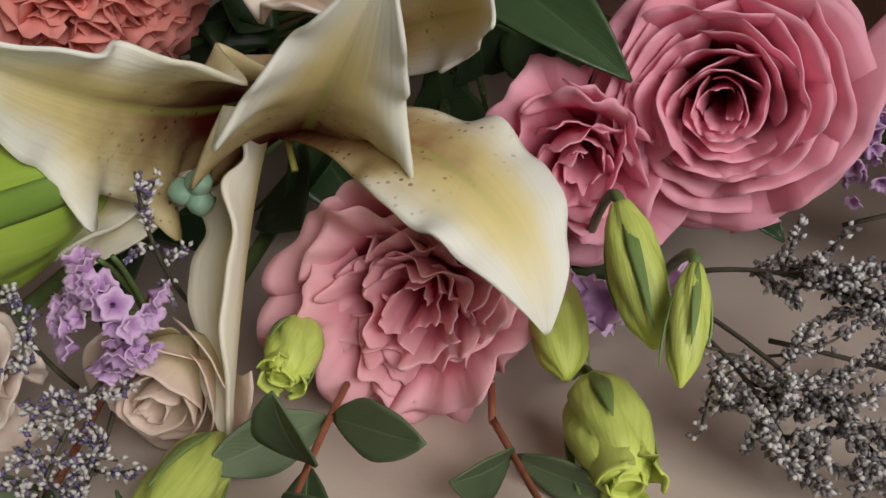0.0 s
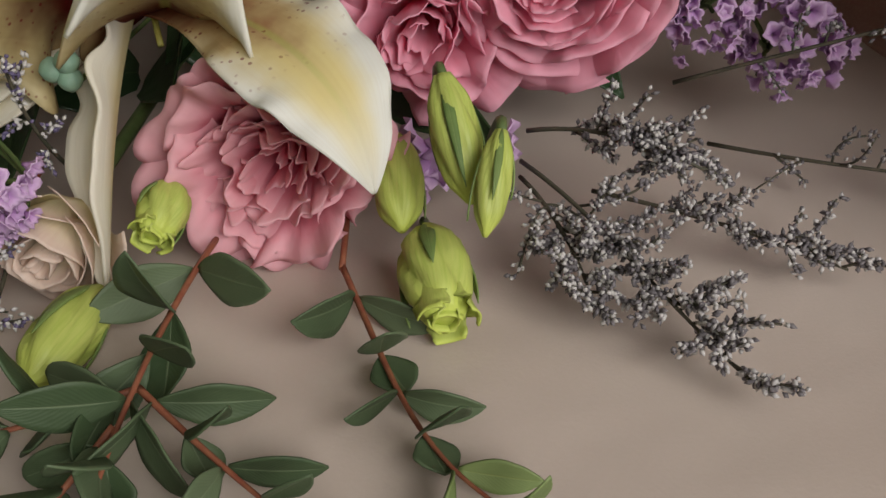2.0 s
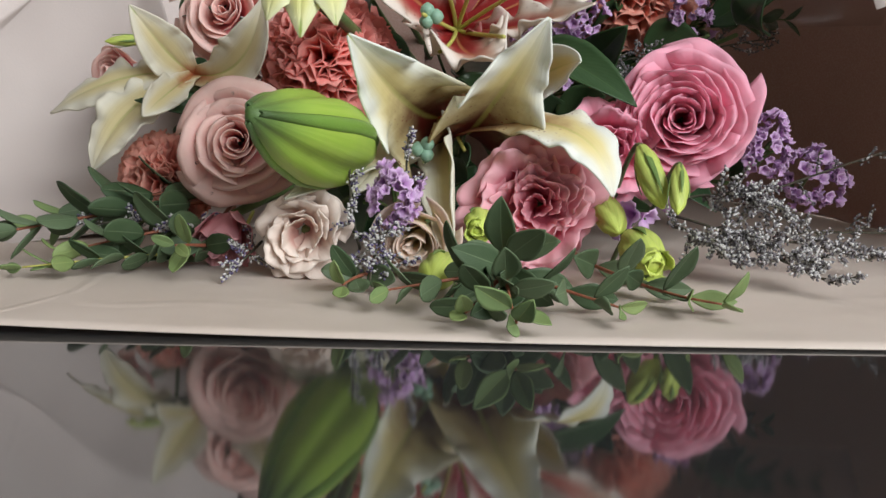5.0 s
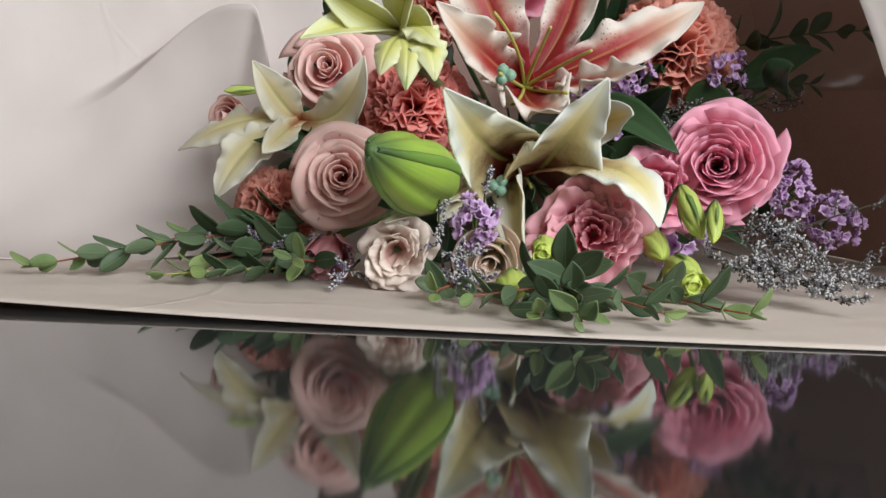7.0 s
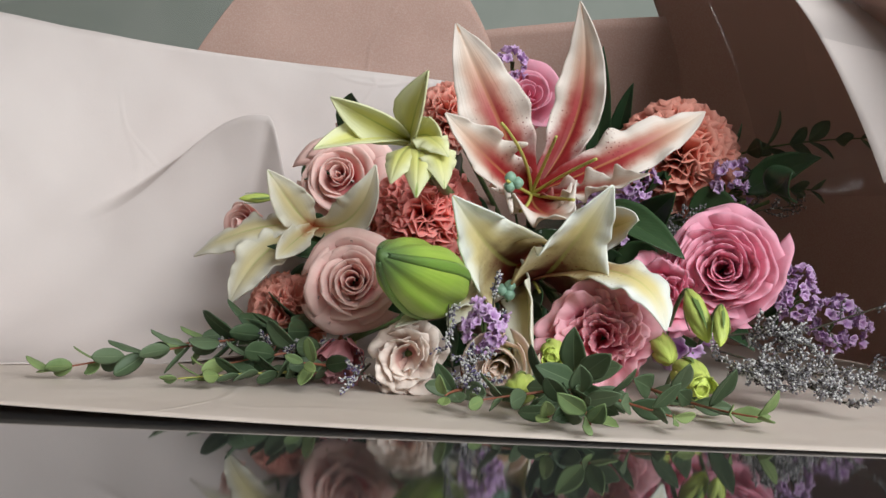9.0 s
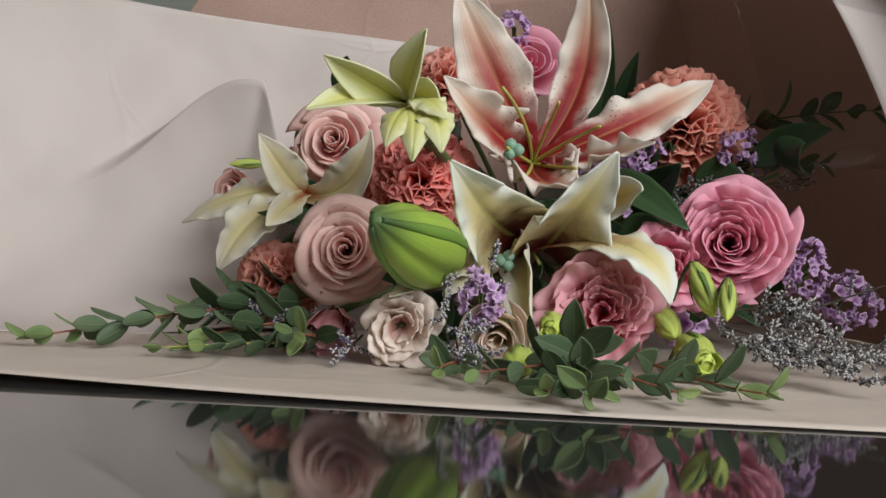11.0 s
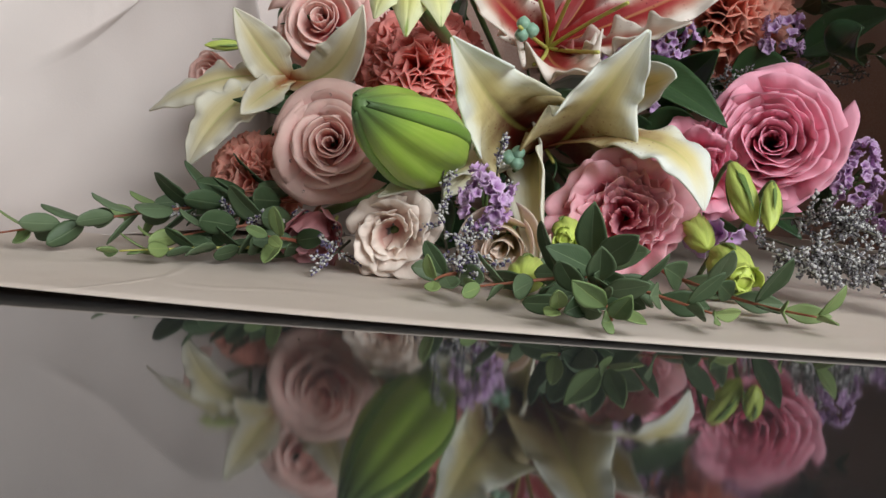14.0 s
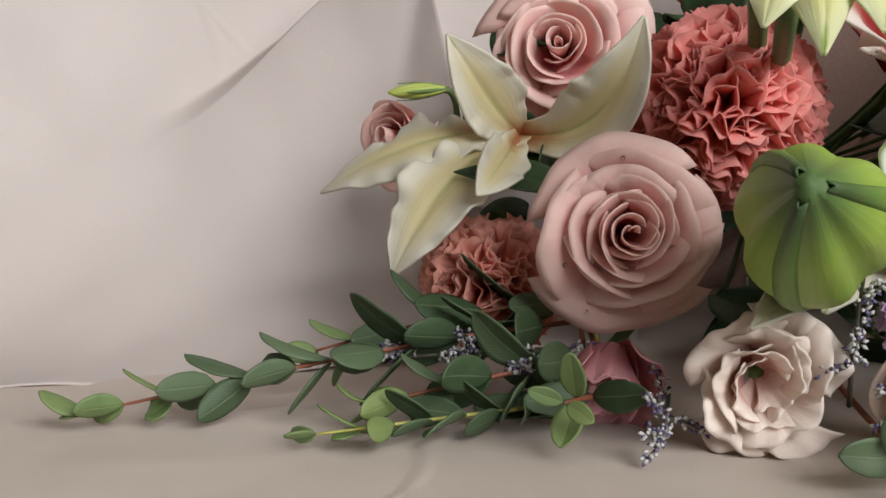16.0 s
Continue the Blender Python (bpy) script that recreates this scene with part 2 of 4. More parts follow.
EUCALYPT_PALE = leaf_material("young_eucalyptus_leaf", (0.17, 0.25, 0.10), (0.30, 0.36, 0.12), 0.5)
DARK_LEAF = leaf_material("dark_leaf", (0.022, 0.050, 0.022), (0.06, 0.11, 0.04), 0.35, 0.08)
KNOB = plain_material("pale_green_bud", (0.22, 0.38, 0.28), (0.30, 0.46, 0.34), 300, 0.45, 0.1)
RED_STEM = plain_material("red_brown_stem", (0.26, 0.075, 0.045), (0.34, 0.13, 0.07), 260, 0.5)
YELLOW_STEM = plain_material("yellow_green_stem", (0.50, 0.46, 0.10), (0.40, 0.40, 0.12), 260, 0.5)
GREEN_STEM = plain_material("green_stem", (0.08, 0.13, 0.04), (0.12, 0.17, 0.06), 240, 0.5)
BROWN_STEM = plain_material("dry_stem", (0.10, 0.085, 0.06), (0.06, 0.06, 0.04), 300, 0.65)
STAMEN = plain_material("stamen_yellow_green", (0.52, 0.46, 0.10), (0.42, 0.42, 0.12), 300, 0.45)
FLORET_WHITE = plain_material("papery_white_floret", (0.72, 0.70, 0.66), (0.58, 0.55, 0.56), 900, 0.7, 0.2)
FLORET_BLUE = plain_material("violet_floret", (0.10, 0.085, 0.17), (0.20, 0.16, 0.28), 900, 0.7, 0.1)
FLORET_GREY = plain_material("grey_floret", (0.11, 0.10, 0.11), (0.24, 0.22, 0.23), 900, 0.7, 0.1)


# ---- mesh helpers ----
def part(name, shape, material, parent, label=""):
    """Links one shape (verts, faces, uv or None) as a mesh object under its parent."""
    verts, faces, uv = shape
    me = bpy.data.meshes.new(name)
    me.from_pydata([tuple(p) for p in verts], [], faces)
    if uv is not None:
        layer = me.uv_layers.new(name="UVMap")
        ids = np.zeros(len(me.loops), dtype=np.int32)
        me.loops.foreach_get("vertex_index", ids)
        layer.data.foreach_set("uv", np.asarray(uv, dtype=np.float32)[ids].ravel())
    me.shade_smooth()
    me.materials.append(material)
    ob = new(name, me)
    ob.parent = parent
    if label:
        ob["label"] = label
    return ob


def linked(name, ob, m, parent):
    """One more part on the mesh of ob, at the pose m in its parent."""
    c = new(name, ob.data)
    c.parent, c.matrix_basis = parent, m
    return c


def thing(name, m, label, category, group=""):
    ob = new(name)
    ob.empty_display_size = 0.01
    ob.matrix_basis = m if isinstance(m, Matrix) else Matrix.Translation(m)
    return tagged(ob, label, category, group)


def facing(centre, way, turn=0.0):
    """A pose at centre whose z axis points along way."""
    return Matrix.Translation(centre) @ Vector(way).to_track_quat("Z", "Y").to_matrix().to_4x4() @ Matrix.Rotation(turn, 4, "Z")


def unit(a):
    return a / np.maximum(np.linalg.norm(a, axis=-1, keepdims=True), 1e-9)


def profile(pairs, v):
    """A smooth curve through (v, width) pairs."""
    x, y = [p[0] for p in pairs], [p[1] for p in pairs]
    fine = np.linspace(0, 1, 201)
    w = np.interp(fine, x, y)
    pad = np.concatenate([np.full(12, w[0]), w, np.full(12, w[-1])])
    w2 = np.convolve(pad, np.ones(25) / 25, "same")[12:-12]
    keep = np.clip(np.minimum(fine, 1 - fine) / 0.12, 0, 1)
    return np.interp(v, fine, w * (1 - keep) + w2 * keep)


def shell(P, thick):
    """A closed thin body on a grid of points (across, along)."""
    nu, nv = P.shape[:2]
    normal = unit(np.cross(np.gradient(P, axis=0), np.gradient(P, axis=1)))
    verts = np.concatenate([(P + normal * thick / 2).reshape(-1, 3), (P - normal * thick / 2).reshape(-1, 3)])
    a = np.arange(nu * nv).reshape(nu, nv)
    q = np.stack([a[:-1, :-1], a[1:, :-1], a[1:, 1:], a[:-1, 1:]], -1).reshape(-1, 4)
    back = q[:, ::-1] + nu * nv
    loop = np.concatenate([a[:, 0], a[-1, 1:], a[-2::-1, -1], a[0, -2:0:-1]])
    nxt = np.roll(loop, -1)
    rim = np.stack([nxt, loop, loop + nu * nv, nxt + nu * nv], -1)
    u, v = np.meshgrid(np.linspace(0, 1, nu), np.linspace(0, 1, nv), indexing="ij")
    uv = np.stack([u, v], -1).reshape(-1, 2)
    return verts, np.concatenate([q, back, rim]).tolist(), np.concatenate([uv, uv])


def bezier(points, v):
    P = [np.repeat(np.array(p, float)[None], len(v), 0) for p in points]
    s = v[:, None]
    while len(P) > 1:
        P = [a * (1 - s) + b * s for a, b in zip(P, P[1:])]
    return P[0]


LILY = [(0, 0.34), (0.15, 0.5), (0.4, 0.98), (0.55, 1.0), (0.75, 0.74), (0.9, 0.36), (1, 0.03)]
OVAL = [(0, 0.10), (0.12, 0.50), (0.35, 0.95), (0.5, 1.0), (0.75, 0.72), (0.92, 0.30), (1, 0.02)]
ROUND = [(0, 0.14), (0.12, 0.66), (0.35, 1.0), (0.6, 1.0), (0.85, 0.68), (0.95, 0.38), (1, 0.08)]
LANCE = [(0, 0.2), (0.2, 0.8), (0.4, 1.0), (0.65, 0.78), (0.85, 0.4), (1, 0.02)]
BROAD = [(0, 0.45), (0.12, 0.85), (0.28, 1.0), (0.5, 0.90), (0.75, 0.60), (0.9, 0.28), (1, 0.03)]
STRAP = [(0, 0.5), (0.25, 0.8), (0.6, 1.0), (0.85, 0.7), (1, 0.06)]


def blade(points, up, width, outline=LILY, nu=13, nv=26, cup=0.3, ruffle=0.0, waves=5.0, seed=0, thick=0.0007, groove=0.0, twist=0.0):
    """A petal or leaf along a curve. up: where its inner face looks; width: half its greatest width."""
    rng = np.random.default_rng(seed)
    v = np.linspace(0, 1, nv)
    c = bezier(points, v)
    tangent = unit(np.gradient(c, axis=0))
    side = unit(np.cross(tangent, np.array(up, float)))
    normal = np.cross(side, tangent)
    a = (twist * v)[:, None]
    side, normal = side * np.cos(a) + normal * np.sin(a), normal * np.cos(a) - side * np.sin(a)
    w = width * profile(outline, v)
    u = np.linspace(-1, 1, nu)[:, None]
    p1, p2, p3 = rng.uniform(0, 6.28, 3)
    env = np.sin(np.pi * np.clip(v, 0, 1)) ** 0.5
    wave = np.sin(v * waves * 6.28 + p1 + 1.6 * np.sin(v * 5 + p3) + (u > 0) * p2) + 0.45 * np.sin(v * waves * 13.0 + p2 + (u > 0) * p3)
    edge = 1 + ruffle * 0.10 * np.abs(u) * wave * env
    lift = cup * w * u ** 2 + ruffle * 0.5 * w * np.abs(u) ** 3 * wave * env + groove * w * (np.exp(-(u / 0.13) ** 2) * -1)
    P = c[None] + side[None] * (u * edge * w)[..., None] + normal[None] * lift[..., None]
    return shell(P, thick)


def tube(points, r0, r1, sides=7, n=14, tip=True):
    """A tapered round stalk along a curve."""
    v = np.linspace(0, 1, n)
    c = bezier(points, v)
    t = unit(np.gradient(c, axis=0))
    ref = np.array([0.31, 0.2, 0.93])
    s = unit(np.cross(t, ref))
    b = np.cross(s, t)
    a = np.linspace(0, 2 * np.pi, sides, endpoint=False)
    r = (r0 + (r1 - r0) * v)[:, None, None]
    ring = c[:, None] + r * (np.cos(a)[None, :, None] * s[:, None] + np.sin(a)[None, :, None] * b[:, None])
    verts = ring.reshape(-1, 3)
    i = np.arange(n * sides).reshape(n, sides)
    j = np.roll(i, -1, 1)
    faces = np.stack([i[:-1], j[:-1], j[1:], i[1:]], -1).reshape(-1, 4).tolist()
    faces += [i[0, ::-1].tolist(), i[-1].tolist()]
    u, vv = np.meshgrid(v, np.linspace(0, 1, sides), indexing="ij")
    return verts, faces, np.stack([vv, u], -1).reshape(-1, 2)


def turned(length, radius, outline, sides=30, rings=26, lobes=0, depth=0.0, swirl=0.0, bend=0.0):
    """A bud along +z, with lobes that may twist round it."""
    v = np.linspace(0, 1, rings)
    r = radius * profile(outline, v)
    a = np.linspace(0, 2 * np.pi, sides, endpoint=False)
    A, V = np.meshgrid(a, v, indexing="ij")
    R = r[None] * (1 - depth * (0.5 - 0.5 * np.cos(lobes * (A + swirl * V))) ** 6) if lobes else np.repeat(r[None], sides, 0)
    P = np.stack([R * np.cos(A) + bend * length * V ** 2, R * np.sin(A), length * V], -1)
    i = np.arange(sides * rings).reshape(sides, rings)
    j = np.roll(i, -1, 0)
    faces = np.stack([i[:, :-1], j[:, :-1], j[:, 1:], i[:, 1:]], -1).reshape(-1, 4).tolist()
    faces += [i[::-1, 0].tolist(), i[:, -1].tolist()]
    uv = np.stack([A / 6.2832, V], -1).reshape(-1, 2)
    return P.reshape(-1, 3), faces, uv


def joined(shapes):
    verts, faces, uvs, n = [], [], [], 0
    for v, f, uv in shapes:
        verts.append(np.asarray(v)), uvs.append(np.asarray(uv) if uv is not None else np.zeros((len(v), 2)))
        faces += [[i + n for i in q] for q in f]
        n += len(v)
    return np.concatenate(verts), faces, np.concatenate(uvs)


GATHER = Vector((-0.03, 0.62, 0.05))


def stem_back(ob, radius=0.0022, material=None, below=0.006):
    """The stalk that runs back into the wrapped bunch."""
    inv = ob.matrix_basis.inverted()
    end = inv @ (GATHER + (ob.matrix_basis.translation - GATHER) * 0.25)
    start = Vector((0, 0, -below))
    mid = (start * 0.6 + end * 0.4) + Vector((0, 0, -0.01))
    part("stem", tube([start, mid, end], radius, radius, 6, 10), material or GREEN_STEM, ob)


# ---- room ----
def slab(name, lo, hi, material, label="", kind="structure", category=""):
    x0, y0, z0 = lo
    x1, y1, z1 = hi
    verts = [(x, y, z) for x in (x0, x1) for y in (y0, y1) for z in (z0, z1)]
    faces = [(0, 1, 3, 2), (4, 6, 7, 5), (0, 4, 5, 1), (2, 3, 7, 6), (0, 2, 6, 4), (1, 5, 7, 3)]
    me = bpy.data.meshes.new(name)
    me.from_pydata(verts, [], faces)
    me.materials.append(material)
    return tagged(new(name, me), label, category, "", kind)


DOWN = -0.76
slab("floor", (-2.2, -2.2, DOWN - 0.1), (2.2, 2.6, DOWN), FLOOR, "brown floor of the room", category="floor")
slab("ceiling", (-2.2, -2.2, 1.9), (2.2, 2.6, 2.0), CEILING, "plain white ceiling", category="ceiling")
slab("wall_west", (-2.3, -2.2, DOWN), (-2.2, 2.6, 1.9), BEIGE, "plain beige painted wall", category="wall")
slab("wall_north", (-2.2, 2.6, DOWN), (2.2, 2.7, 1.9), WALL, "plain grey-green painted wall", category="wall")
slab("wall_east", (2.2, -2.2, DOWN), (2.3, 2.6, 1.9), BEIGE, "plain beige painted wall", category="wall")
for lo, hi, n in (((-2.2, -1.7, DOWN), (0.45, -1.6, 1.9), 1), ((2.05, -1.7, DOWN), (2.2, -1.6, 1.9), 2), ((0.45, -1.7, DOWN), (2.05, -1.6, 0.5), 3), ((0.45, -1.7, 1.8), (2.05, -1.6, 1.9), 4)):
    slab("wall_south_%d" % n, lo, hi, BEIGE, "plain beige painted wall round the window", category="wall")
win = thing("window_1", (1.25, -1.65, 0.5), "white window frame in the wall", "window")
win["kind"] = "structure"
for lo, hi in (((-0.8, -0.03, 0), (-0.75, 0.03, 1.3)), ((0.75, -0.03, 0), (0.8, 0.03, 1.3)), ((-0.75, -0.03, 0), (0.75, 0.03, 0.05)), ((-0.75, -0.03, 1.25), (0.75, 0.03, 1.3)), ((-0.02, -0.03, 0.05), (0.02, 0.03, 1.25))):
    slab("window_frame", lo, hi, FRAME, kind="").parent = win


def table():
    """Glossy black glass top with a bevelled rim on four square legs."""
    ob = thing("table", (0.0, 0.35, DOWN), "glossy black glass table top that mirrors the bouquet", "table")
    bm = bmesh.new()
    bmesh.ops.create_cube(bm, size=1.0, matrix=Matrix.Translation((0, 0, -DOWN - 0.006)) @ Matrix.Diagonal((2.4, 1.9, 0.012, 1)))
    bmesh.ops.bevel(bm, geom=bm.edges[:], offset=0.002, segments=2, affect="EDGES")
    me = bpy.data.meshes.new("tabletop")
    bm.to_mesh(me), bm.free()
    me.materials.append(GLASS)
    new("tabletop", me).parent = ob
    for x in (-1.1, 1.1):
        for y in (-0.85, 0.85):
            bm = bmesh.new()
            bmesh.ops.create_cube(bm, size=1.0, matrix=Matrix.Translation((x, y, (-DOWN - 0.012) / 2)) @ Matrix.Diagonal((0.06, 0.06, -DOWN - 0.012, 1)))
            bmesh.ops.bevel(bm, geom=bm.edges[:], offset=0.004, segments=2, affect="EDGES")
            me = bpy.data.meshes.new("leg")
            bm.to_mesh(me), bm.free()
            me.materials.append(FRAME)
            new("leg", me).parent = ob


table()


# ---- wrapping ----
def patch_points(rows, nu=40, nv=40, wrinkle=0.0, seed=0.0):
    """Points of a smooth sheet over a grid of control points, with soft wrinkles."""
    s, t = np.linspace(0, 1, nu), np.linspace(0, 1, nv)
    along = np.stack([bezier(r, s) for r in rows])
    P = np.stack([bezier(along[:, i], t) for i in range(nu)])
    if wrinkle:
        normal = unit(np.cross(np.gradient(P, axis=0), np.gradient(P, axis=1)))
        d = np.array([[noise.noise(Vector(p) * 9 + Vector((seed, 0, 0))) + 0.5 * noise.noise(Vector(p) * 24 + Vector((0, seed, 0))) for p in line] for line in P])
        P = P + normal * (d * wrinkle)[..., None]
    return P


def patch(rows, nu=40, nv=40, thick=0.0006, wrinkle=0.0, seed=0.0):
    return shell(patch_points(rows, nu, nv, wrinkle, seed), thick)


def ease(x):
    x = min(max(x, 0.0), 1.0)
    return x * x * (3 - 2 * x)


def pleated(base, nu=130, low=60, high=46):
    """The sheet of base with one soft pleat: it swells out of the sheet, ends in a turned edge and curls in at a peak."""
    def at(u, v):
        a, b = u * (base.shape[0] - 1), v * (base.shape[1] - 1)
        i, j = min(int(a), base.shape[0] - 2), min(int(b), base.shape[1] - 2)
        a, b = a - i, b - j
        return (base[i, j] * (1 - a) + base[i + 1, j] * a) * (1 - b) + (base[i, j + 1] * (1 - a) + base[i + 1, j + 1] * a) * b

    P = np.zeros((nu, low + high, 3))
    for i, u in enumerate(np.linspace(0, 1, nu)):
        f = (u - 0.21) / 0.465
        top = 0.56 + 0.245 * ease(f / 0.8) - 0.30 * ease((f - 0.84) / 0.20)
        lift = 0.052 * ease((f + 0.1) / 0.95) ** 1.5 * (1 - ease((f - 0.88) / 0.22))
        for j in range(low + high):
            if j < low:
                g = j / (low - 1)
                v, push = top * g, g ** 2.4
            else:
                h = ((j - low + 1) / high) ** 1.7
                v = top + (1 - top) * h
                push = 1 - ease(h / 0.10)
            P[i, j] = at(u, v) + np.array((0.02 * min(max(f, 0), 1) * push, -lift * push, 0.010 * push * ease(lift / 0.06)))
    return shell(P, 0.0006)


wrap = thing("wrapping_paper", (0, 0, 0), "pale pink matte wrapping paper folded round the bouquet", "wrapping paper")
part("bottom_sheet", patch([
    [(-0.60, 0.122, 0.010), (-0.36, 0.093, 0.007), (-0.24, 0.073, 0.002), (-0.10, 0.050, 0.0009), (0.06, 0.058, 0.0009), (0.32, 0.048, 0.0009)],
    [(-0.60, 0.25, 0.0010), (-0.36, 0.22, 0.0010), (-0.24, 0.20, 0.0010), (-0.10, 0.18, 0.0010), (0.06, 0.18, 0.0010), (0.34, 0.18, 0.0010)],
    [(-0.55, 0.38, 0.0010), (-0.36, 0.36, 0.0010), (-0.24, 0.36, 0.0010), (-0.10, 0.36, 0.0010), (0.06, 0.36, 0.0010), (0.34, 0.36, 0.0010)],
    [(-0.30, 0.60, 0.0010), (-0.20, 0.60, 0.0010), (-0.14, 0.60, 0.0010), (-0.05, 0.60, 0.0010), (0.06, 0.60, 0.0010), (0.20, 0.60, 0.0010)],
], 60, 40), WARM_LIT_PAPER, wrap)
left_points = patch_points([
    [(-0.410, 0.200, 0.0024), (-0.31, 0.215, 0.0024), (-0.24, 0.25, 0.0024), (-0.13, 0.31, 0.0024)],
    [(-0.470, 0.300, 0.0030), (-0.33, 0.33, 0.0030), (-0.24, 0.36, 0.0030), (-0.12, 0.40, 0.0030)],
    [(-0.372, 0.280, 0.10), (-0.32, 0.37, 0.11), (-0.24, 0.39, 0.12), (-0.11, 0.42, 0.12)],
    [(-0.432, 0.350, 0.240), (-0.32, 0.37, 0.215), (-0.22, 0.385, 0.212), (-0.08, 0.42, 0.200)],
], 60, 60, wrinkle=0.006, seed=3.0)
part("left_flap", pleated(left_points), PAPER, wrap)
# back and right sheets: their shade is put into the paper colour
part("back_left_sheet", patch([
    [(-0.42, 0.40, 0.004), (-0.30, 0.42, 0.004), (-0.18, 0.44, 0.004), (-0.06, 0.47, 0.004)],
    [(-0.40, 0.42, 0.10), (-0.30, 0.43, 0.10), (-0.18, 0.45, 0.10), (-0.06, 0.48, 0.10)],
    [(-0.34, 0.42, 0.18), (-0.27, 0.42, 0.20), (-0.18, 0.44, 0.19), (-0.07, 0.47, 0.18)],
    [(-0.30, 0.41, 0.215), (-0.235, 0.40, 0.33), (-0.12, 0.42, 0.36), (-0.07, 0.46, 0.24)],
], 36, 36, wrinkle=0.004, seed=8.0), SHADED_PEACH_PAPER, wrap)
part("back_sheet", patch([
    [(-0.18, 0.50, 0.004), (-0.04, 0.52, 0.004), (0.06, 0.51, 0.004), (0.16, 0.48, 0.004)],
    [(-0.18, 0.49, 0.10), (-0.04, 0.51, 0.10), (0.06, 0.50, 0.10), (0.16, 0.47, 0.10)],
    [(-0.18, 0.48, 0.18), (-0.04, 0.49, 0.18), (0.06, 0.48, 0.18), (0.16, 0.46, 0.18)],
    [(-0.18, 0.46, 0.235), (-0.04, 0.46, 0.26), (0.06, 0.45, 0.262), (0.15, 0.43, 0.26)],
], 30, 30, wrinkle=0.003, seed=5.0), SHADED_PEACH_PAPER, wrap)
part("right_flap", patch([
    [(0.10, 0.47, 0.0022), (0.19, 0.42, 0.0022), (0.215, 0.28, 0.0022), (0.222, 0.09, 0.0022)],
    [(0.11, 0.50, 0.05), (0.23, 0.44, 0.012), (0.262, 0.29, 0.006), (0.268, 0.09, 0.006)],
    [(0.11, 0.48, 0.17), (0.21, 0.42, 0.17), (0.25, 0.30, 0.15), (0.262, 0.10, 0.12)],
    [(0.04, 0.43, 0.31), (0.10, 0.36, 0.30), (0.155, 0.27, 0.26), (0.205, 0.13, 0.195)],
], 50, 50, wrinkle=0.004, seed=11.0), SHADED_PEACH_PAPER, wrap)
part("outer_flap", patch([
    [(0.090, 0.36, 0.300), (0.150, 0.34, 0.275), (0.205, 0.30, 0.235), (0.260, 0.26, 0.170)],
    [(0.085, 0.33, 0.285), (0.140, 0.29, 0.260), (0.185, 0.25, 0.210), (0.230, 0.21, 0.145)],
    [(0.100, 0.29, 0.262), (0.125, 0.26, 0.230), (0.140, 0.225, 0.165), (0.148, 0.200, 0.118)],
], 30, 24, wrinkle=0.002, seed=2.0), PAPER, wrap)
film = thing("clear_film_wrap", (0, 0, 0), "clear glossy cellophane film wrapped round the paper", "cellophane")
part("right_sheet", patch([
    [(0.104, 0.268, 0.112), (0.122, 0.262, 0.112), (0.142, 0.262, 0.113), (0.178, 0.266, 0.114)],
    [(0.095, 0.262, 0.150), (0.118, 0.254, 0.155), (0.146, 0.254, 0.152), (0.185, 0.258, 0.145)],
    [(0.082, 0.258, 0.190), (0.110, 0.248, 0.200), (0.146, 0.247, 0.195), (0.192, 0.252, 0.180)],
    [(0.062, 0.256, 0.228), (0.098, 0.246, 0.240), (0.146, 0.244, 0.232), (0.196, 0.250, 0.210)],
], 40, 40, 0.0003, 0.0015, 4.0), FILM, film)
part("left_sheet", patch([
    [(-0.47, 0.42, 0.12), (-0.42, 0.45, 0.12), (-0.36, 0.47, 0.12), (-0.28, 0.48, 0.12)],
    [(-0.48, 0.40, 0.20), (-0.43, 0.43, 0.20), (-0.36, 0.45, 0.20), (-0.28, 0.46, 0.20)],
    [(-0.47, 0.42, 0.26), (-0.42, 0.43, 0.27), (-0.36, 0.44, 0.28), (-0.27, 0.45, 0.30)],
], 24, 24, 0.0003, 0.006, 14.0), FILM, film)


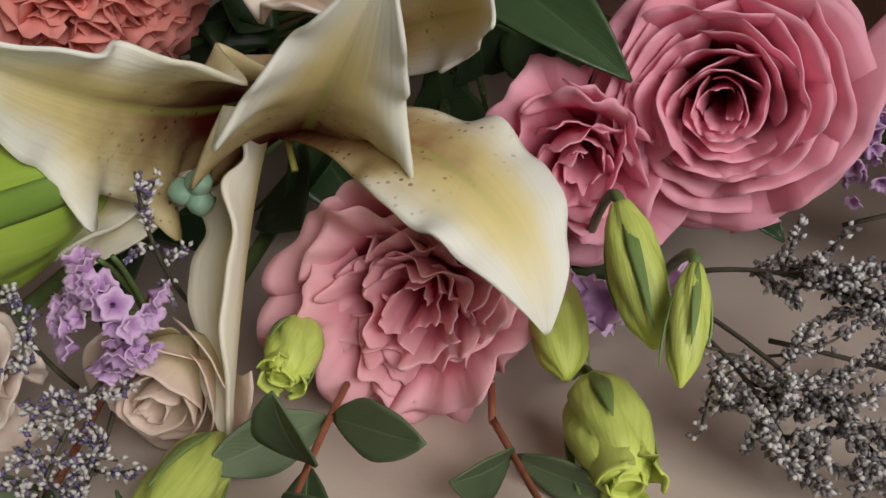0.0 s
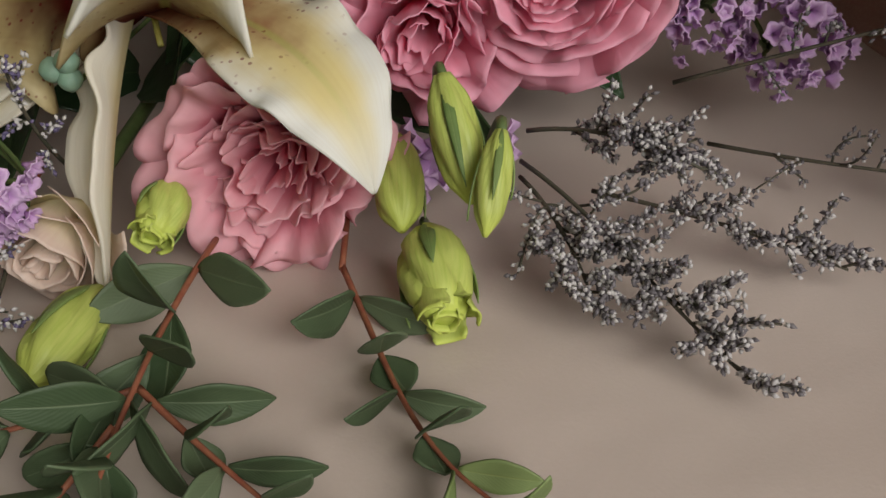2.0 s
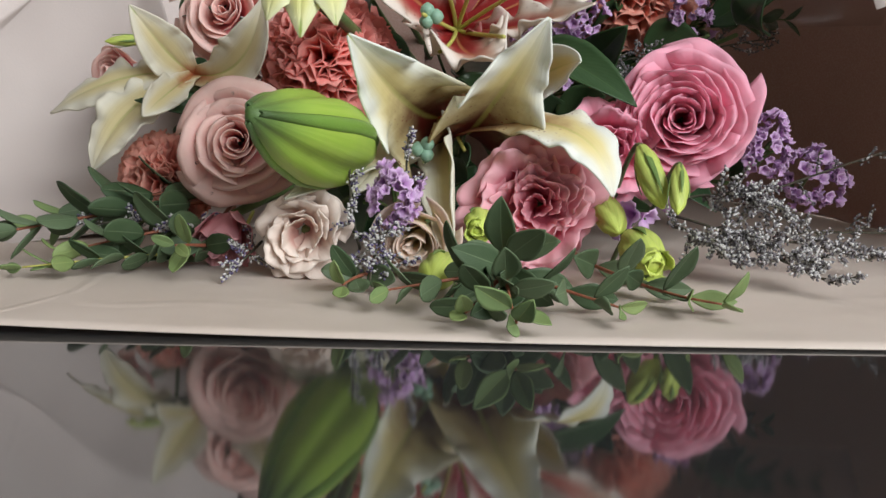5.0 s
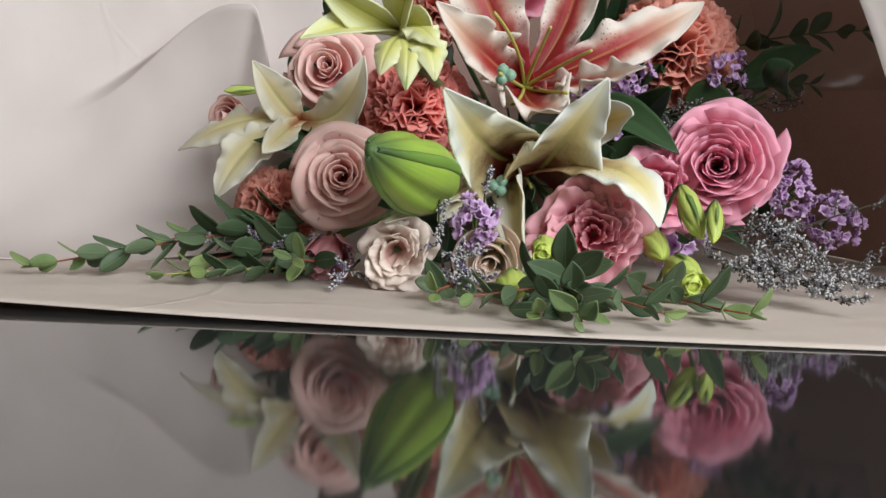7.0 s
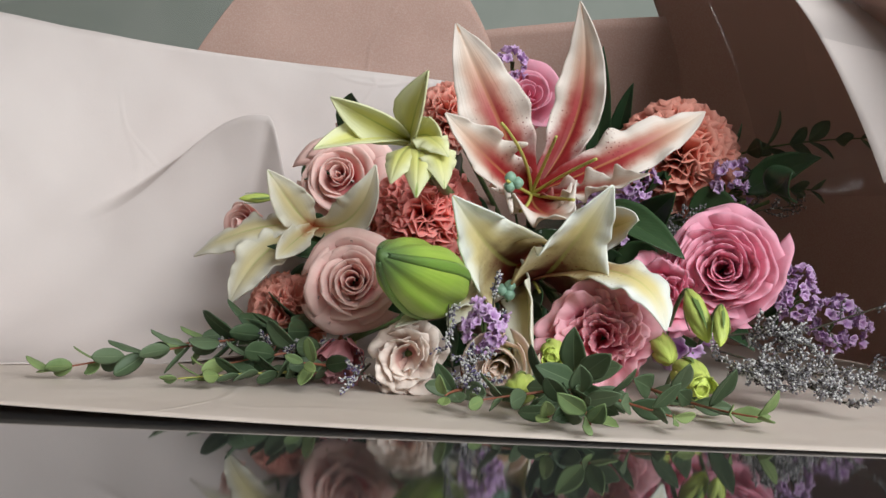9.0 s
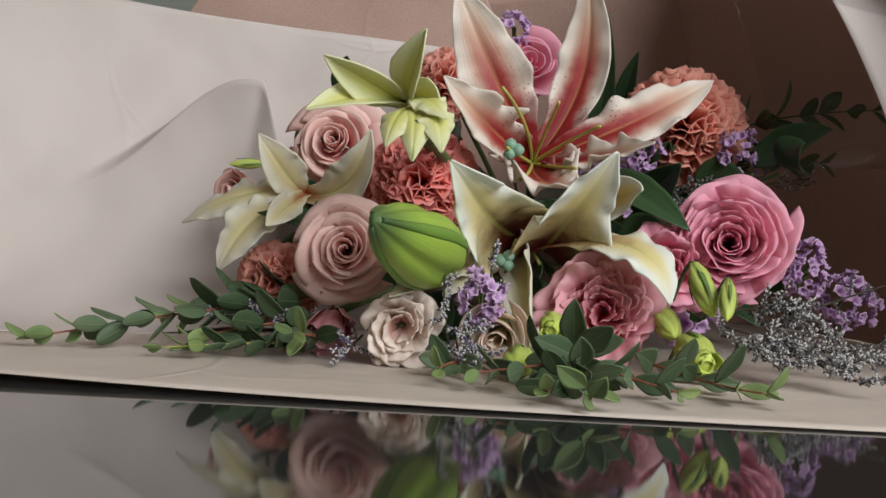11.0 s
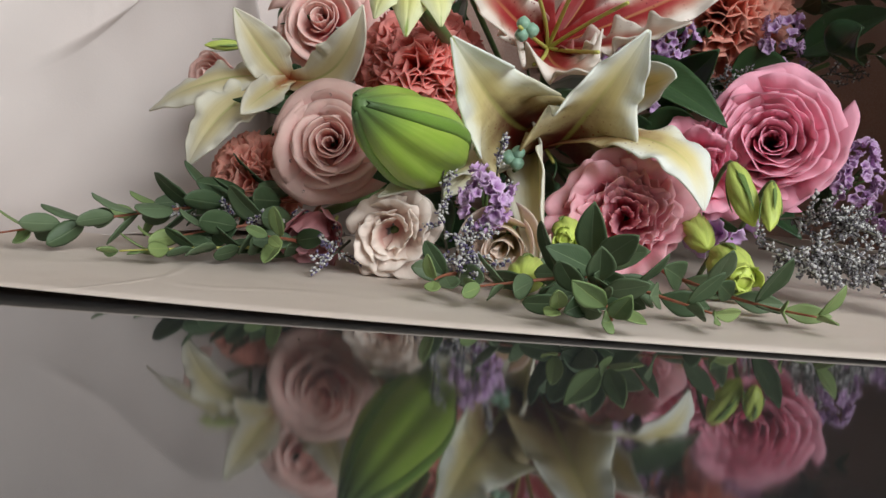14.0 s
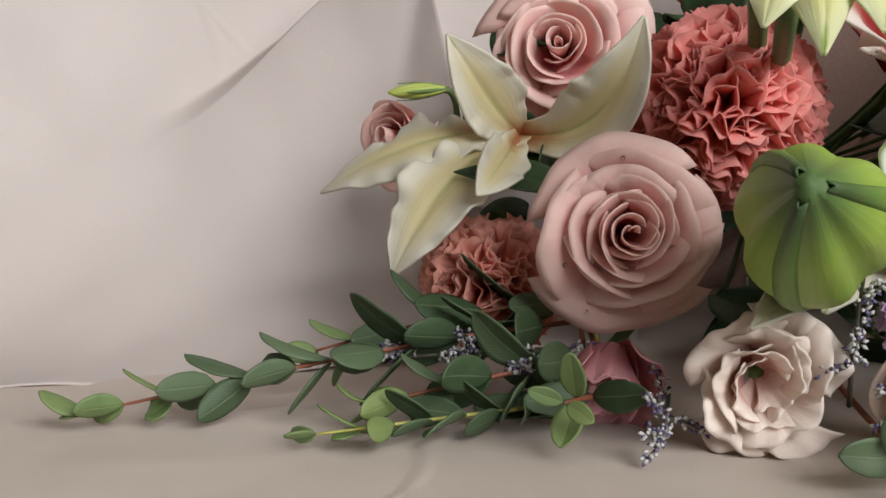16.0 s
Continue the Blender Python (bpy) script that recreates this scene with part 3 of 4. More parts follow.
# ---- flowers ----
def whorl(ob, n, R, H, material, seed, open_=0.55, flare=0.6, ruffle=0.0, inner=0.10, grow=0.8, hollow=0.0, nu=17, nv=14, tall=1.0, wide=(2.0, 0.95), loose=1.0, thick=0.0003, drops=0):
    """Overlapping petals in a loose spiral round +z: a rose or a lisianthus."""
    rng = np.random.default_rng(seed)
    for k in range(n):
        t = k / (n - 1)
        rr = R * (inner + (1 - inner) * t ** grow) * rng.uniform(0.92, 1.06)
        phi = k * 2.399 + rng.uniform(-0.35, 0.35)
        half = (wide[0] + (wide[1] - wide[0]) * t ** 0.5) * rng.uniform(0.9, 1.12)
        top = H * (1.0 - open_ * t ** 1.5 - hollow * (1 - t) ** 2) * rng.uniform(0.92, 1.07)
        low = -H * 0.6
        u, v = np.meshgrid(np.linspace(-1, 1, nu), np.linspace(0, 1, nv), indexing="ij")
        a = phi + u * half * (0.5 + 0.5 * v ** 0.7)
        p = rng.uniform(0, 6.28, 4)
        curl = flare * (0.55 + 0.45 * t) * v ** 3.2 * (0.75 + 0.5 * np.abs(u) + 0.25 * np.sin(u * 2.2 + p[0]))
        spiral = 1 + 0.16 * u * (1 - 0.6 * t)
        r = rr * (0.25 + 0.75 * v ** 0.5) * spiral + rr * 0.26 * curl * (0.4 + t)
        cut = 1 - (0.26 * np.abs(u) ** 3 + 0.05 * np.abs(u)) * (0.3 + 0.7 * t)
        z = low + (top - low) * v * cut * tall - H * 0.42 * curl * v
        wob = np.sin(u * 2.6 + p[0]) * 0.5 + np.sin(u * 5.7 + p[1]) * 0.4 + np.sin(u * 11 + p[2]) * 0.2
        r = r + rr * (0.05 + ruffle * 0.24) * wob * v ** 2.2
        r = r + rr * ruffle * 0.045 * np.sin(u * 17 + p[3] + 3 * np.sin(u * 3 + p[0])) * v ** 4
        z = z + H * (0.03 + ruffle * 0.20) * (np.sin(u * 7.3 + p[3]) + 0.5 * np.sin(u * 15 + p[1])) * v ** 3
        P = np.stack([r * np.cos(a), r * np.sin(a), z], -1)
        lean = Euler(rng.normal(0, 0.09 * loose, 3)).to_matrix()
        P = P @ np.array(lean).T + np.append(rng.normal(0, 0.035 * R * loose, 2), 0)
        part("petal", shell(P, thick), material, ob)
        if drops and t > 0.35 and rng.random() < 0.75:
            normal = unit(np.cross(np.gradient(P, axis=0), np.gradient(P, axis=1)))
            for _ in range(max(1, drops // 14)):
                i, j = rng.integers(3, nu - 3), rng.integers(nv // 2, nv - 2)
                r0 = rng.uniform(0.0004, 0.0009)
                up = normal[i, j] * (1 if normal[i, j][2] > 0 else -1)
                part("droplet", turned(r0, r0, [(0, 1.0), (0.4, 0.9), (0.75, 0.6), (1, 0.1)], 9, 5), WATER, ob).matrix_basis = facing(Vector(P[i, j] + up * thick * 0.4), up)


def rose(centre, way, R, material, label, seed, n=26, name="rose", category="rose", **more):
    ob = thing(name, facing(centre, way, seed), label, category, "roses" if category == "rose" else "lisianthus blooms")
    whorl(ob, n, R, R * more.pop("deep", 0.8), material, seed, **more)
    stem_back(ob, below=R * 0.5)
    return ob


def carnation(centre, way, R, material, label, seed, n=60, spread=1.75, ruffle=1.0):
    ob = thing("carnation", facing(centre, way, seed), label, "carnation", "carnations")
    rng = np.random.default_rng(seed)
    for k in range(n):
        t = (k + 0.5) / n
        th = spread * t ** 0.62 * rng.uniform(0.92, 1.08)
        az = k * 2.399 + rng.uniform(-0.25, 0.25)
        d = np.array([np.sin(th) * np.cos(az), np.sin(th) * np.sin(az), np.cos(th)])
        s = unit(np.cross(d, np.array([rng.normal(), rng.normal(), rng.normal()])))
        s = unit(s * 0.55 + unit(np.cross(d, np.array([0, 0, 1.0]) + 1e-3)) * 0.8)
        nrm = np.cross(s, d)
        nu, nv = 17, 8
        u, v = np.meshgrid(np.linspace(-1, 1, nu), np.linspace(0, 1, nv), indexing="ij")
        L = R * rng.uniform(0.88, 1.06) * 1.25
        ang = u * rng.uniform(0.42, 0.6) * (0.25 + 0.75 * v)
        zig = 1 + 0.075 * (np.abs(((u * 5.2 + rng.uniform(0, 1)) % 1) - 0.5) * 2 - 0.5) * v ** 3
        p = rng.uniform(0, 6.28, 3)
        wave = np.sin(u * 5.5 + p[0]) * 0.7 + np.sin(u * 10.5 + p[1]) * 0.4
        back = 0.30 * L * v ** 2 * np.sin(th) * -0.4
        base = np.array([0, 0, -0.25 * R])
        P = base + (L * v * zig)[..., None] * (np.cos(ang)[..., None] * d + np.sin(ang)[..., None] * s)
        P = P + ((0.13 * ruffle * L * wave * v ** 2)[..., None] * nrm) + back[..., None] * np.array([0, 0, 1.0])
        part("petal", shell(P, 0.0004), material, ob)
    part("calyx", turned(R * 0.9, R * 0.28, [(0, 0.5), (0.5, 0.9), (1, 1.0)], 10, 6), SEPAL, ob).matrix_basis = pose(0, 0, -R * 1.15)
    stem_back(ob)
    return ob


def lily(base, petals, label, stamens=(), stalk=True, name="lily"):
    """petals: (middle, tip, where the inner face looks, half width, material, ruffle, cup, outline)."""
    ob = thing(name, base, label, "lily", "lilies")
    o = np.array(base)
    for i, (mid, tip, up, width, material, ruffle, cup, *rest) in enumerate(petals):
        start = rest[1] if len(rest) > 1 else base
        pts = [np.array(start) - o, np.array(mid) - o, np.array(tip) - o]
        part("petal", blade(pts, up, width, rest[0] if rest else LILY, 25, 72, cup, ruffle, 3.4, i * 7 + 3, 0.0009, 0.07), material, ob)
    for i, (mid, tip, r) in enumerate(stamens):
        part("stamen", tube([(0, 0, 0), np.array(mid) - o, np.array(tip) - o], r, r * 0.75, 7, 14), STAMEN, ob)
    if stalk:
        stem_back(ob, 0.003)
    return ob


FRONT = (-0.15, -1.0, 0.15)
# big open pink lily
lily((-0.0404, 0.2675, 0.1105), [
    ((-0.0632, 0.2571, 0.1580), (-0.0890, 0.2611, 0.2143), (0.1, -1, -0.1), 0.021, LILY_PINK, 0.35, 0.15),
    ((0.0052, 0.2968, 0.1651), (-0.0126, 0.2720, 0.2310), (-0.35, -1, 0.0), 0.0165, LILY_PINK, 0.25, 0.25),
    ((0.0261, 0.2509, 0.1378), (0.0690, 0.2887, 0.1658), (-0.15, -0.9, 0.4), 0.0165, LILY_PINK, 0.45, 0.15),
    ((-0.0612, 0.2268, 0.1215), (-0.0911, 0.2030, 0.1523), (0.2, -0.9, 0.2), 0.0155, LILY_PINK, 0.7, 0.5),
    ((-0.0410, 0.2180, 0.0960), (-0.0190, 0.1871, 0.0945), (0, -0.6, 0.9), 0.019, LILY_PINK, 1.0, 0.3),
    ((-0.0071, 0.2295, 0.1087), (0.0218, 0.1983, 0.1201), (-0.2, -0.6, 0.8), 0.012, LILY_PINK, 0.8, 0.4),
], "open pink lily with white rims, red throat and dark specks", [
    ((-0.0422, 0.2378, 0.1321), (-0.0596, 0.2045, 0.1474), 0.0012),
    ((-0.0323, 0.2382, 0.1321), (-0.0291, 0.2060, 0.1405), 0.0012),
    ((-0.0226, 0.2390, 0.1221), (-0.0065, 0.2074, 0.1286), 0.0012),
    ((-0.0473, 0.2384, 0.1121), (-0.0559, 0.2060, 0.1154), 0.0012),
    ((-0.0272, 0.2341, 0.1069), (-0.0185, 0.2079, 0.1056), 0.0013),
    ((-0.0420, 0.2337, 0.1028), (-0.0482, 0.2091, 0.0986), 0.0012),
])
# cream lily in the middle
lily((-0.0450, 0.2400, 0.0660), [
    ((-0.0600, 0.1780, 0.0680), (-0.0826, 0.1330, 0.1035), (0.59, -0.50, -0.50), 0.0235, LILY_THROAT, 0.60, 0.40, BROAD, (-0.0490, 0.2150, 0.0680)),
    ((-0.0270, 0.1720, 0.0690), (-0.0032, 0.1507, 0.1112), (0.05, -0.75, -0.55), 0.0230, LILY_THROAT, 0.60, 0.50, BROAD, (-0.0350, 0.2150, 0.0600)),
    ((0.0210, 0.1560, 0.0820), (0.0250, 0.1529, 0.0385), (0.30, -0.60, 0.72), 0.0168, LILY_WHITE, 0.20, -0.05, LILY, (-0.0400, 0.2150, 0.0620)),
    ((-0.0440, 0.1850, 0.0640), (-0.0419, 0.1500, 0.0100), (-0.70, -0.70, 0.10), 0.0115, LILY_CREAM, 0.30, 0.70, STRAP),
    ((-0.0804, 0.1854, 0.0503), (-0.1110, 0.1470, 0.0375), (-0.1, -0.8, 0.6), 0.0100, LILY_CREAM, 0.30, 0.30),
    ((-0.0601, 0.2077, 0.0705), (-0.0859, 0.1794, 0.0360), (-0.2, -1.0, 0.1), 0.0135, LILY_CREAM, 0.15, 0.10, STRAP),
    ((0.0133, 0.2202, 0.0962), (0.0132, 0.1778, 0.0941), (-0.3, -0.9, 0.1), 0.0120, LILY_WHITE, 0.30, 0.30),
], "open cream lily with wavy petals and red-brown throat", [
    ((-0.0431, 0.2192, 0.0660), (-0.0362, 0.2041, 0.0533), 0.0012),
])
# pale lily at the side
lily((-0.1738, 0.2524, 0.0876), [
    ((-0.2043, 0.2222, 0.0931), (-0.2445, 0.2440, 0.0681), (-0.1, -0.6, 0.85), 0.0155, LILY_CREAM, 0.35, -0.1),
    ((-0.1980, 0.2018, 0.0770), (-0.2126, 0.2102, 0.0424), (-0.3, -0.9, 0.3), 0.0150, LILY_CREAM, 0.35, 0.1),
    ((-0.1804, 0.2337, 0.0947), (-0.1954, 0.2225, 0.1201), (0.25, -0.95, 0.1), 0.0120, LILY_CREAM, 0.15, 0.3),
    ((-0.1409, 0.2327, 0.0826), (-0.1322, 0.2238, 0.1243), (-0.2, -0.95, 0.0), 0.0130, LILY_CREAM, 0.15, 0.3),
    ((-0.1763, 0.2027, 0.0781), (-0.1839, 0.1974, 0.0688), (0.3, -0.9, 0.2), 0.0080, LILY_CREAM, 0.3, 0.4),
], "pale yellow-cream lily with narrow pointed petals")
# small half-open lime lily
lily((-0.1072, 0.1660, 0.1332), [
    ((-0.1214, 0.1392, 0.1391), (-0.1431, 0.1292, 0.1503), (0.2, -0.6, -0.6), 0.0095, LIME_LILY, 0.05, 0.55),
    ((-0.1054, 0.1408, 0.1391), (-0.0957, 0.1295, 0.1639), (-0.6, -0.7, -0.1), 0.0110, LIME_LILY, 0.05, 0.5),
    ((-0.1262, 0.1439, 0.1374), (-0.1512, 0.1299, 0.1249), (0.1, -0.7, 0.5), 0.0085, LIME_LILY, 0.05, 0.5),
    ((-0.0947, 0.1403, 0.1391), (-0.0881, 0.1363, 0.1253), (-0.6, -0.8, 0.2), 0.0085, LIME_LILY, 0.1, 0.5),
], "small half-open lime and cream lily", name="lily")
lily((-0.1004, 0.1569, 0.1291), [
    ((-0.1080, 0.1256, 0.1311), (-0.1126, 0.1264, 0.1085), (-0.3, -0.9, 0.2), 0.0095, LIME_LILY, 0.25, -0.4),
    ((-0.0989, 0.1239, 0.1346), (-0.1000, 0.1253, 0.1021), (0, -1, 0.1), 0.0100, LIME_LILY, 0.25, -0.5),
    ((-0.0883, 0.1263, 0.1348), (-0.0867, 0.1275, 0.1067), (0.4, -0.9, 0.2), 0.0105, LIME_LILY, 0.3, -0.4),
    ((-0.0967, 0.1296, 0.1386), (-0.0849, 0.1269, 0.1221), (0.3, -0.9, 0.4), 0.0085, LIME_LILY, 0.3, -0.3),
], "drooping lime-green lily bloom with folded petals", name="lily")

rose((-0.1390, 0.1900, 0.0580), (0.05, -1.0, 0.10), 0.0218, ROSE, "full blush pink rose with spiral petals", 1, 26, drops=12, loose=0.7, open_=0.62, flare=0.95, grow=0.80, wide=(2.0, 1.0), deep=0.85, nu=21, inner=0.06)
rose((-0.1600, 0.2720, 0.1190), (-0.05, -1.0, 0.15), 0.0245, ROSE, "blush pink rose with spiral heart, behind pale lily", 2, 24, loose=0.7, open_=0.65, flare=0.95, grow=0.80, wide=(2.0, 1.0), nu=21, inner=0.06)
rose((-0.0570, 0.1640, 0.0190), (-0.15, -0.85, -0.20), 0.0172, CREAM_ROSE, "small cream rose bloom with pink heart", 3, 15, open_=0.35, flare=0.35, loose=0.6, grow=0.75, wide=(2.0, 1.1))
rose((-0.2240, 0.2900, 0.0880), (-0.5, -0.9, 0.1), 0.0150, ROSE, "small pink rose half hidden by lily petals", 4, 14)
rose((-0.0430, 0.3520, 0.1800), (0.1, -0.9, 0.3), 0.0230, PINK, "deep pink rose at the back of the bunch", 5, 16)
LISI = dict(name="lisianthus", category="lisianthus")
rose((0.0680, 0.2200, 0.0680), (-0.20, -1.0, 0.10), 0.0295, PINK, "large open pink lisianthus with layered petals, dewdrops", 6, 38, **LISI, ruffle=0.13, hollow=0.30, open_=0.66, flare=0.62, wide=(1.4, 1.05), loose=0.45, nu=35, grow=0.8, drops=26, deep=0.9)
rose((-0.0040, 0.1820, 0.0310), (-0.08, -1.0, 0.12), 0.0255, MAUVE, "ruffled mauve-pink lisianthus under cream lily petal", 7, 28, **LISI, ruffle=0.60, hollow=0.45, open_=0.5, flare=0.70, wide=(1.2, 0.95), loose=1.2, nu=45, nv=18, deep=0.75, inner=0.16)
rose((0.0330, 0.2170, 0.0540), (-0.1, -1.0, 0.0), 0.0210, PINK, "narrow pink lisianthus between larger blooms", 8, 18, **LISI, ruffle=0.6, hollow=0.3, open_=0.5, loose=1.5, nu=25)
rose((-0.1060, 0.1600, 0.0215), (-0.02, -1.0, 0.02), 0.0165, WHITE_LISI, "blush-white lisianthus with open dark heart resting on paper", 9, 16, **LISI, ruffle=0.34, hollow=0.50, open_=0.40, flare=0.85, inner=0.36, wide=(1.2, 0.95), loose=0.8, nu=39, nv=16, deep=0.85)
rose((-0.1440, 0.1860, 0.0200), (-0.2, -0.75, -0.60), 0.0150, DUSKY, "drooping dusky-pink lisianthus beneath rose", 10, 12, **LISI, ruffle=0.5, open_=0.0, flare=0.3, tall=1.4, loose=1.4, nu=21, deep=0.62)
carnation((-0.1039, 0.2421, 0.0972), (0.05, -1.0, 0.2), 0.0270, CORAL, "coral red carnation with frilled petals", 21, 120, 1.75, 1.1)
carnation((-0.1840, 0.2280, 0.0360), (-0.2, -1.0, 0.0), 0.0195, SALMON, "salmon carnation with dense fine petals", 22, 100, 1.7, 0.7)
carnation((0.0604, 0.3268, 0.1396), (0.0, -1.0, 0.15), 0.0330, PEACH, "peach orange carnation with frilled petals", 23, 95)
carnation((-0.0963, 0.3352, 0.1669), (-0.1, -1.0, 0.3), 0.0200, SALMON, "salmon carnation at the back of the bunch", 24, 55)


# ---- buds ----
BUD = [(0, 0.35), (0.08, 0.62), (0.3, 0.98), (0.5, 1.0), (0.75, 0.72), (0.92, 0.34), (1, 0.12)]


def lily_bud():
    tail, tip = Vector((-0.0849, 0.1936, 0.0527)), Vector((-0.1115, 0.0834, 0.0752))
    ob = thing("lily_bud", facing(tail, tip - tail, 0.4), "large closed green lily bud with raised ribs", "lily bud", "buds")
    L = (tip - tail).length
    part("bud", turned(L, 0.0195, BUD, 54, 40, 3, 0.16, 0.35, 0.0), BUD_GREEN, ob)
    v = np.linspace(0.03, 0.99, 26)
    for k in range(3):
        a = 2 * math.pi * k / 3 + math.pi / 3 * 0 - 0.35 * v
        r = 0.0195 * profile(BUD, v) * 0.985
        line = np.stack([r * np.cos(a + math.pi / 3 * 0), r * np.sin(a), L * v], -1)
        out = np.stack([np.cos(a), np.sin(a), 0 * a], -1)
        side = np.stack([-np.sin(a), np.cos(a), 0 * a], -1)
        u = np.linspace(-1, 1, 7)[:, None, None]
        w = (0.0034 * profile([(0, 0.5), (0.3, 1), (0.7, 0.8), (1, 0.25)], v))[None, :, None]
        P = line[None] + u * w * side[None] + out[None] * (0.0016 * (1 - u ** 2) - 0.0002)
        part("rib", shell(P, 0.0006), BUD_RIB, ob)
    stem_back(ob, 0.003)


lily_bud()


def lime_bud(root, tip, radius, label, open_=False, sepals=3, seed=0):
    ob = thing("lisianthus_bud", facing(root, Vector(tip) - Vector(root), seed), label, "flower bud", "buds")
    L = (Vector(tip) - Vector(root)).length
    rng = np.random.default_rng(seed)
    part("bud", turned(L, radius, [(0, 0.35), (0.2, 0.85), (0.5, 1.0), (0.8, 0.82), (1, 0.5 if open_ else 0.12)], 32, 20, 5, 0.22, 1.5), BUD_LIME, ob)
    if open_:
        for k in range(7):
            a = k * 0.9 + rng.uniform(-0.2, 0.2)
            d = np.array([math.cos(a), math.sin(a), 0])
            rr = radius * (0.25 + 0.4 * (k % 2))
            part("petal", blade([d * rr + (0, 0, L * 0.70), d * rr * 1.1 + (0, 0, L * 0.95), d * rr * 1.35 + (0, 0, L * 1.06)], -d, radius * 0.5, [(0, 0.9), (0.6, 1), (1, 0.75)], 9, 8, 0.4, 0.8, 1.5, seed + k, 0.0005), BUD_LIME, ob)
    for k in range(sepals):
        a = 6.283 * k / sepals + seed
        d = np.array([math.cos(a), math.sin(a), 0])
        part("sepal", blade([d * radius * 0.3, d * radius * 1.3 + (0, 0, L * 0.35), d * radius * 1.05 + (0, 0, L * rng.uniform(0.6, 0.95))], d, radius * 0.22, LANCE, 5, 10, -0.2, 0, 2, k, 0.0004), SEPAL, ob)
    back = ob.matrix_basis.inverted() @ (Vector(root) + Vector((-0.004, 0.045, -0.030)))
    part("stem", tube([(0, 0, 0.001), (0, 0, -0.008), back], 0.0014, 0.0012, 6, 8), GREEN_STEM, ob)


lime_bud((-0.0294, 0.1757, 0.0268), (-0.0312, 0.1587, 0.0230), 0.0068, "small round lime bud beside ruffled pink bloom", True, 2, 1)
lime_bud((0.0400, 0.1750, 0.0579), (0.0471, 0.1572, 0.0330), 0.0062, "pale green lisianthus bud hanging below pink bloom", False, 3, 2)
lime_bud((0.0540, 0.1600, 0.0510), (0.0504, 0.1440, 0.0325), 0.0042, "slim green lisianthus bud in narrow sepals", False, 4, 3)
lime_bud((0.0355, 0.1669, 0.0194), (0.0411, 0.1419, 0.0112), 0.0095, "lime lisianthus bud opening, lying on paper", True, 3, 4)
lime_bud((-0.0446, 0.1526, 0.0100), (-0.0502, 0.1184, 0.0100), 0.0080, "yellow-green bud lying on paper under leaves", False, 3, 5)
lime_bud((0.0259, 0.1915, 0.0327), (0.0298, 0.1634, 0.0213), 0.0070, "pale green bud tucked under lily petal", False, 1, 6)
lime_bud((-0.2030, 0.2749, 0.1057), (-0.2245, 0.2709, 0.1045), 0.0030, "thin dark green closed bud", False, 4, 7)


def seed_knob(place, r, seed):
    ob = thing("eucalyptus_bud", place, "tiny pale green three-lobed bud", "flower bud", "seed knobs")
    rng = np.random.default_rng(seed)
    for k in range(3):
        a = 2.1 * k + seed
        q = turned(r * 2, r, [(0, 0.2), (0.2, 0.75), (0.5, 1), (0.8, 0.75), (1, 0.15)], 14, 10)
        part("lobe", q, KNOB, ob).matrix_basis = Matrix.Translation((math.cos(a) * r * 0.8, -r, math.sin(a) * r * 0.8 - r))
    stem_back(ob, 0.0008)


seed_knob((-0.0547, 0.1870, 0.0555), 0.0034, 1)
seed_knob((-0.0527, 0.2168, 0.1150), 0.0036, 2)


# ---- leaves ----
def single_leaf(points, up, width, label, material=None, seed=0, outline=LANCE):
    ob = thing("lily_leaf", points[0], label, "leaf", "broad leaves")
    o = np.array(points[0])
    part("blade", blade([np.array(p) - o for p in points], up, width, outline, 11, 22, 0.35, 0.08, 2, seed, 0.0006, 0.08), material or DARK_LEAF, ob)
    stem_back(ob, 0.0012)


single_leaf([(-0.0037, 0.2512, 0.1027), (0.0182, 0.2204, 0.0962), (0.0444, 0.2118, 0.0738)], (-0.2, -0.7, 0.7), 0.0125, "broad glossy dark green lily leaf")
single_leaf([(-0.1521, 0.2520, 0.0676), (-0.1673, 0.2139, 0.0737), (-0.1931, 0.2159, 0.0757)], (0, -0.8, 0.5), 0.0070, "dark green pointed leaf beside rose")
single_leaf([(0.0077, 0.3732, 0.1239), (0.0107, 0.3606, 0.1733), (0.0097, 0.3480, 0.2177)], (-0.2, -1, 0), 0.009, "dark green leaf standing behind pink lily")
single_leaf([(0.0175, 0.3736, 0.1239), (0.0235, 0.3613, 0.1684), (0.0313, 0.3499, 0.1928)], (-0.4, -1, 0), 0.008, "dark green leaf standing behind pink lily")
single_leaf([(-0.0396, 0.3407, 0.0921), (-0.0261, 0.2881, 0.0895), (0.0148, 0.2687, 0.0836)], (0, -0.8, 0.5), 0.013, "dark leaf filling the bunch between blooms")
single_leaf([(0.0217, 0.3117, 0.0807), (0.0346, 0.2689, 0.0986), (0.0456, 0.2528, 0.1129)], (0, -1, 0.2), 0.013, "dark leaf filling the bunch between blooms")
single_leaf([(0.0144, 0.2715, 0.0186), (0.0272, 0.2291, 0.0265), (0.0537, 0.2036, 0.0253)], (0, -0.8, 0.5), 0.012, "dark leaf filling the bunch between blooms")
single_leaf([(-0.1038, 0.2663, 0.0283), (-0.0910, 0.2243, 0.0262), (-0.0836, 0.1878, 0.0144)], (0, -0.8, 0.5), 0.012, "dark leaf filling the bunch between blooms")
single_leaf([(-0.0546, 0.2682, 0.0284), (-0.0417, 0.2259, 0.0363), (-0.0349, 0.1994, 0.0400)], (0, -0.8, 0.3), 0.014, "dark leaf filling the bunch between blooms")


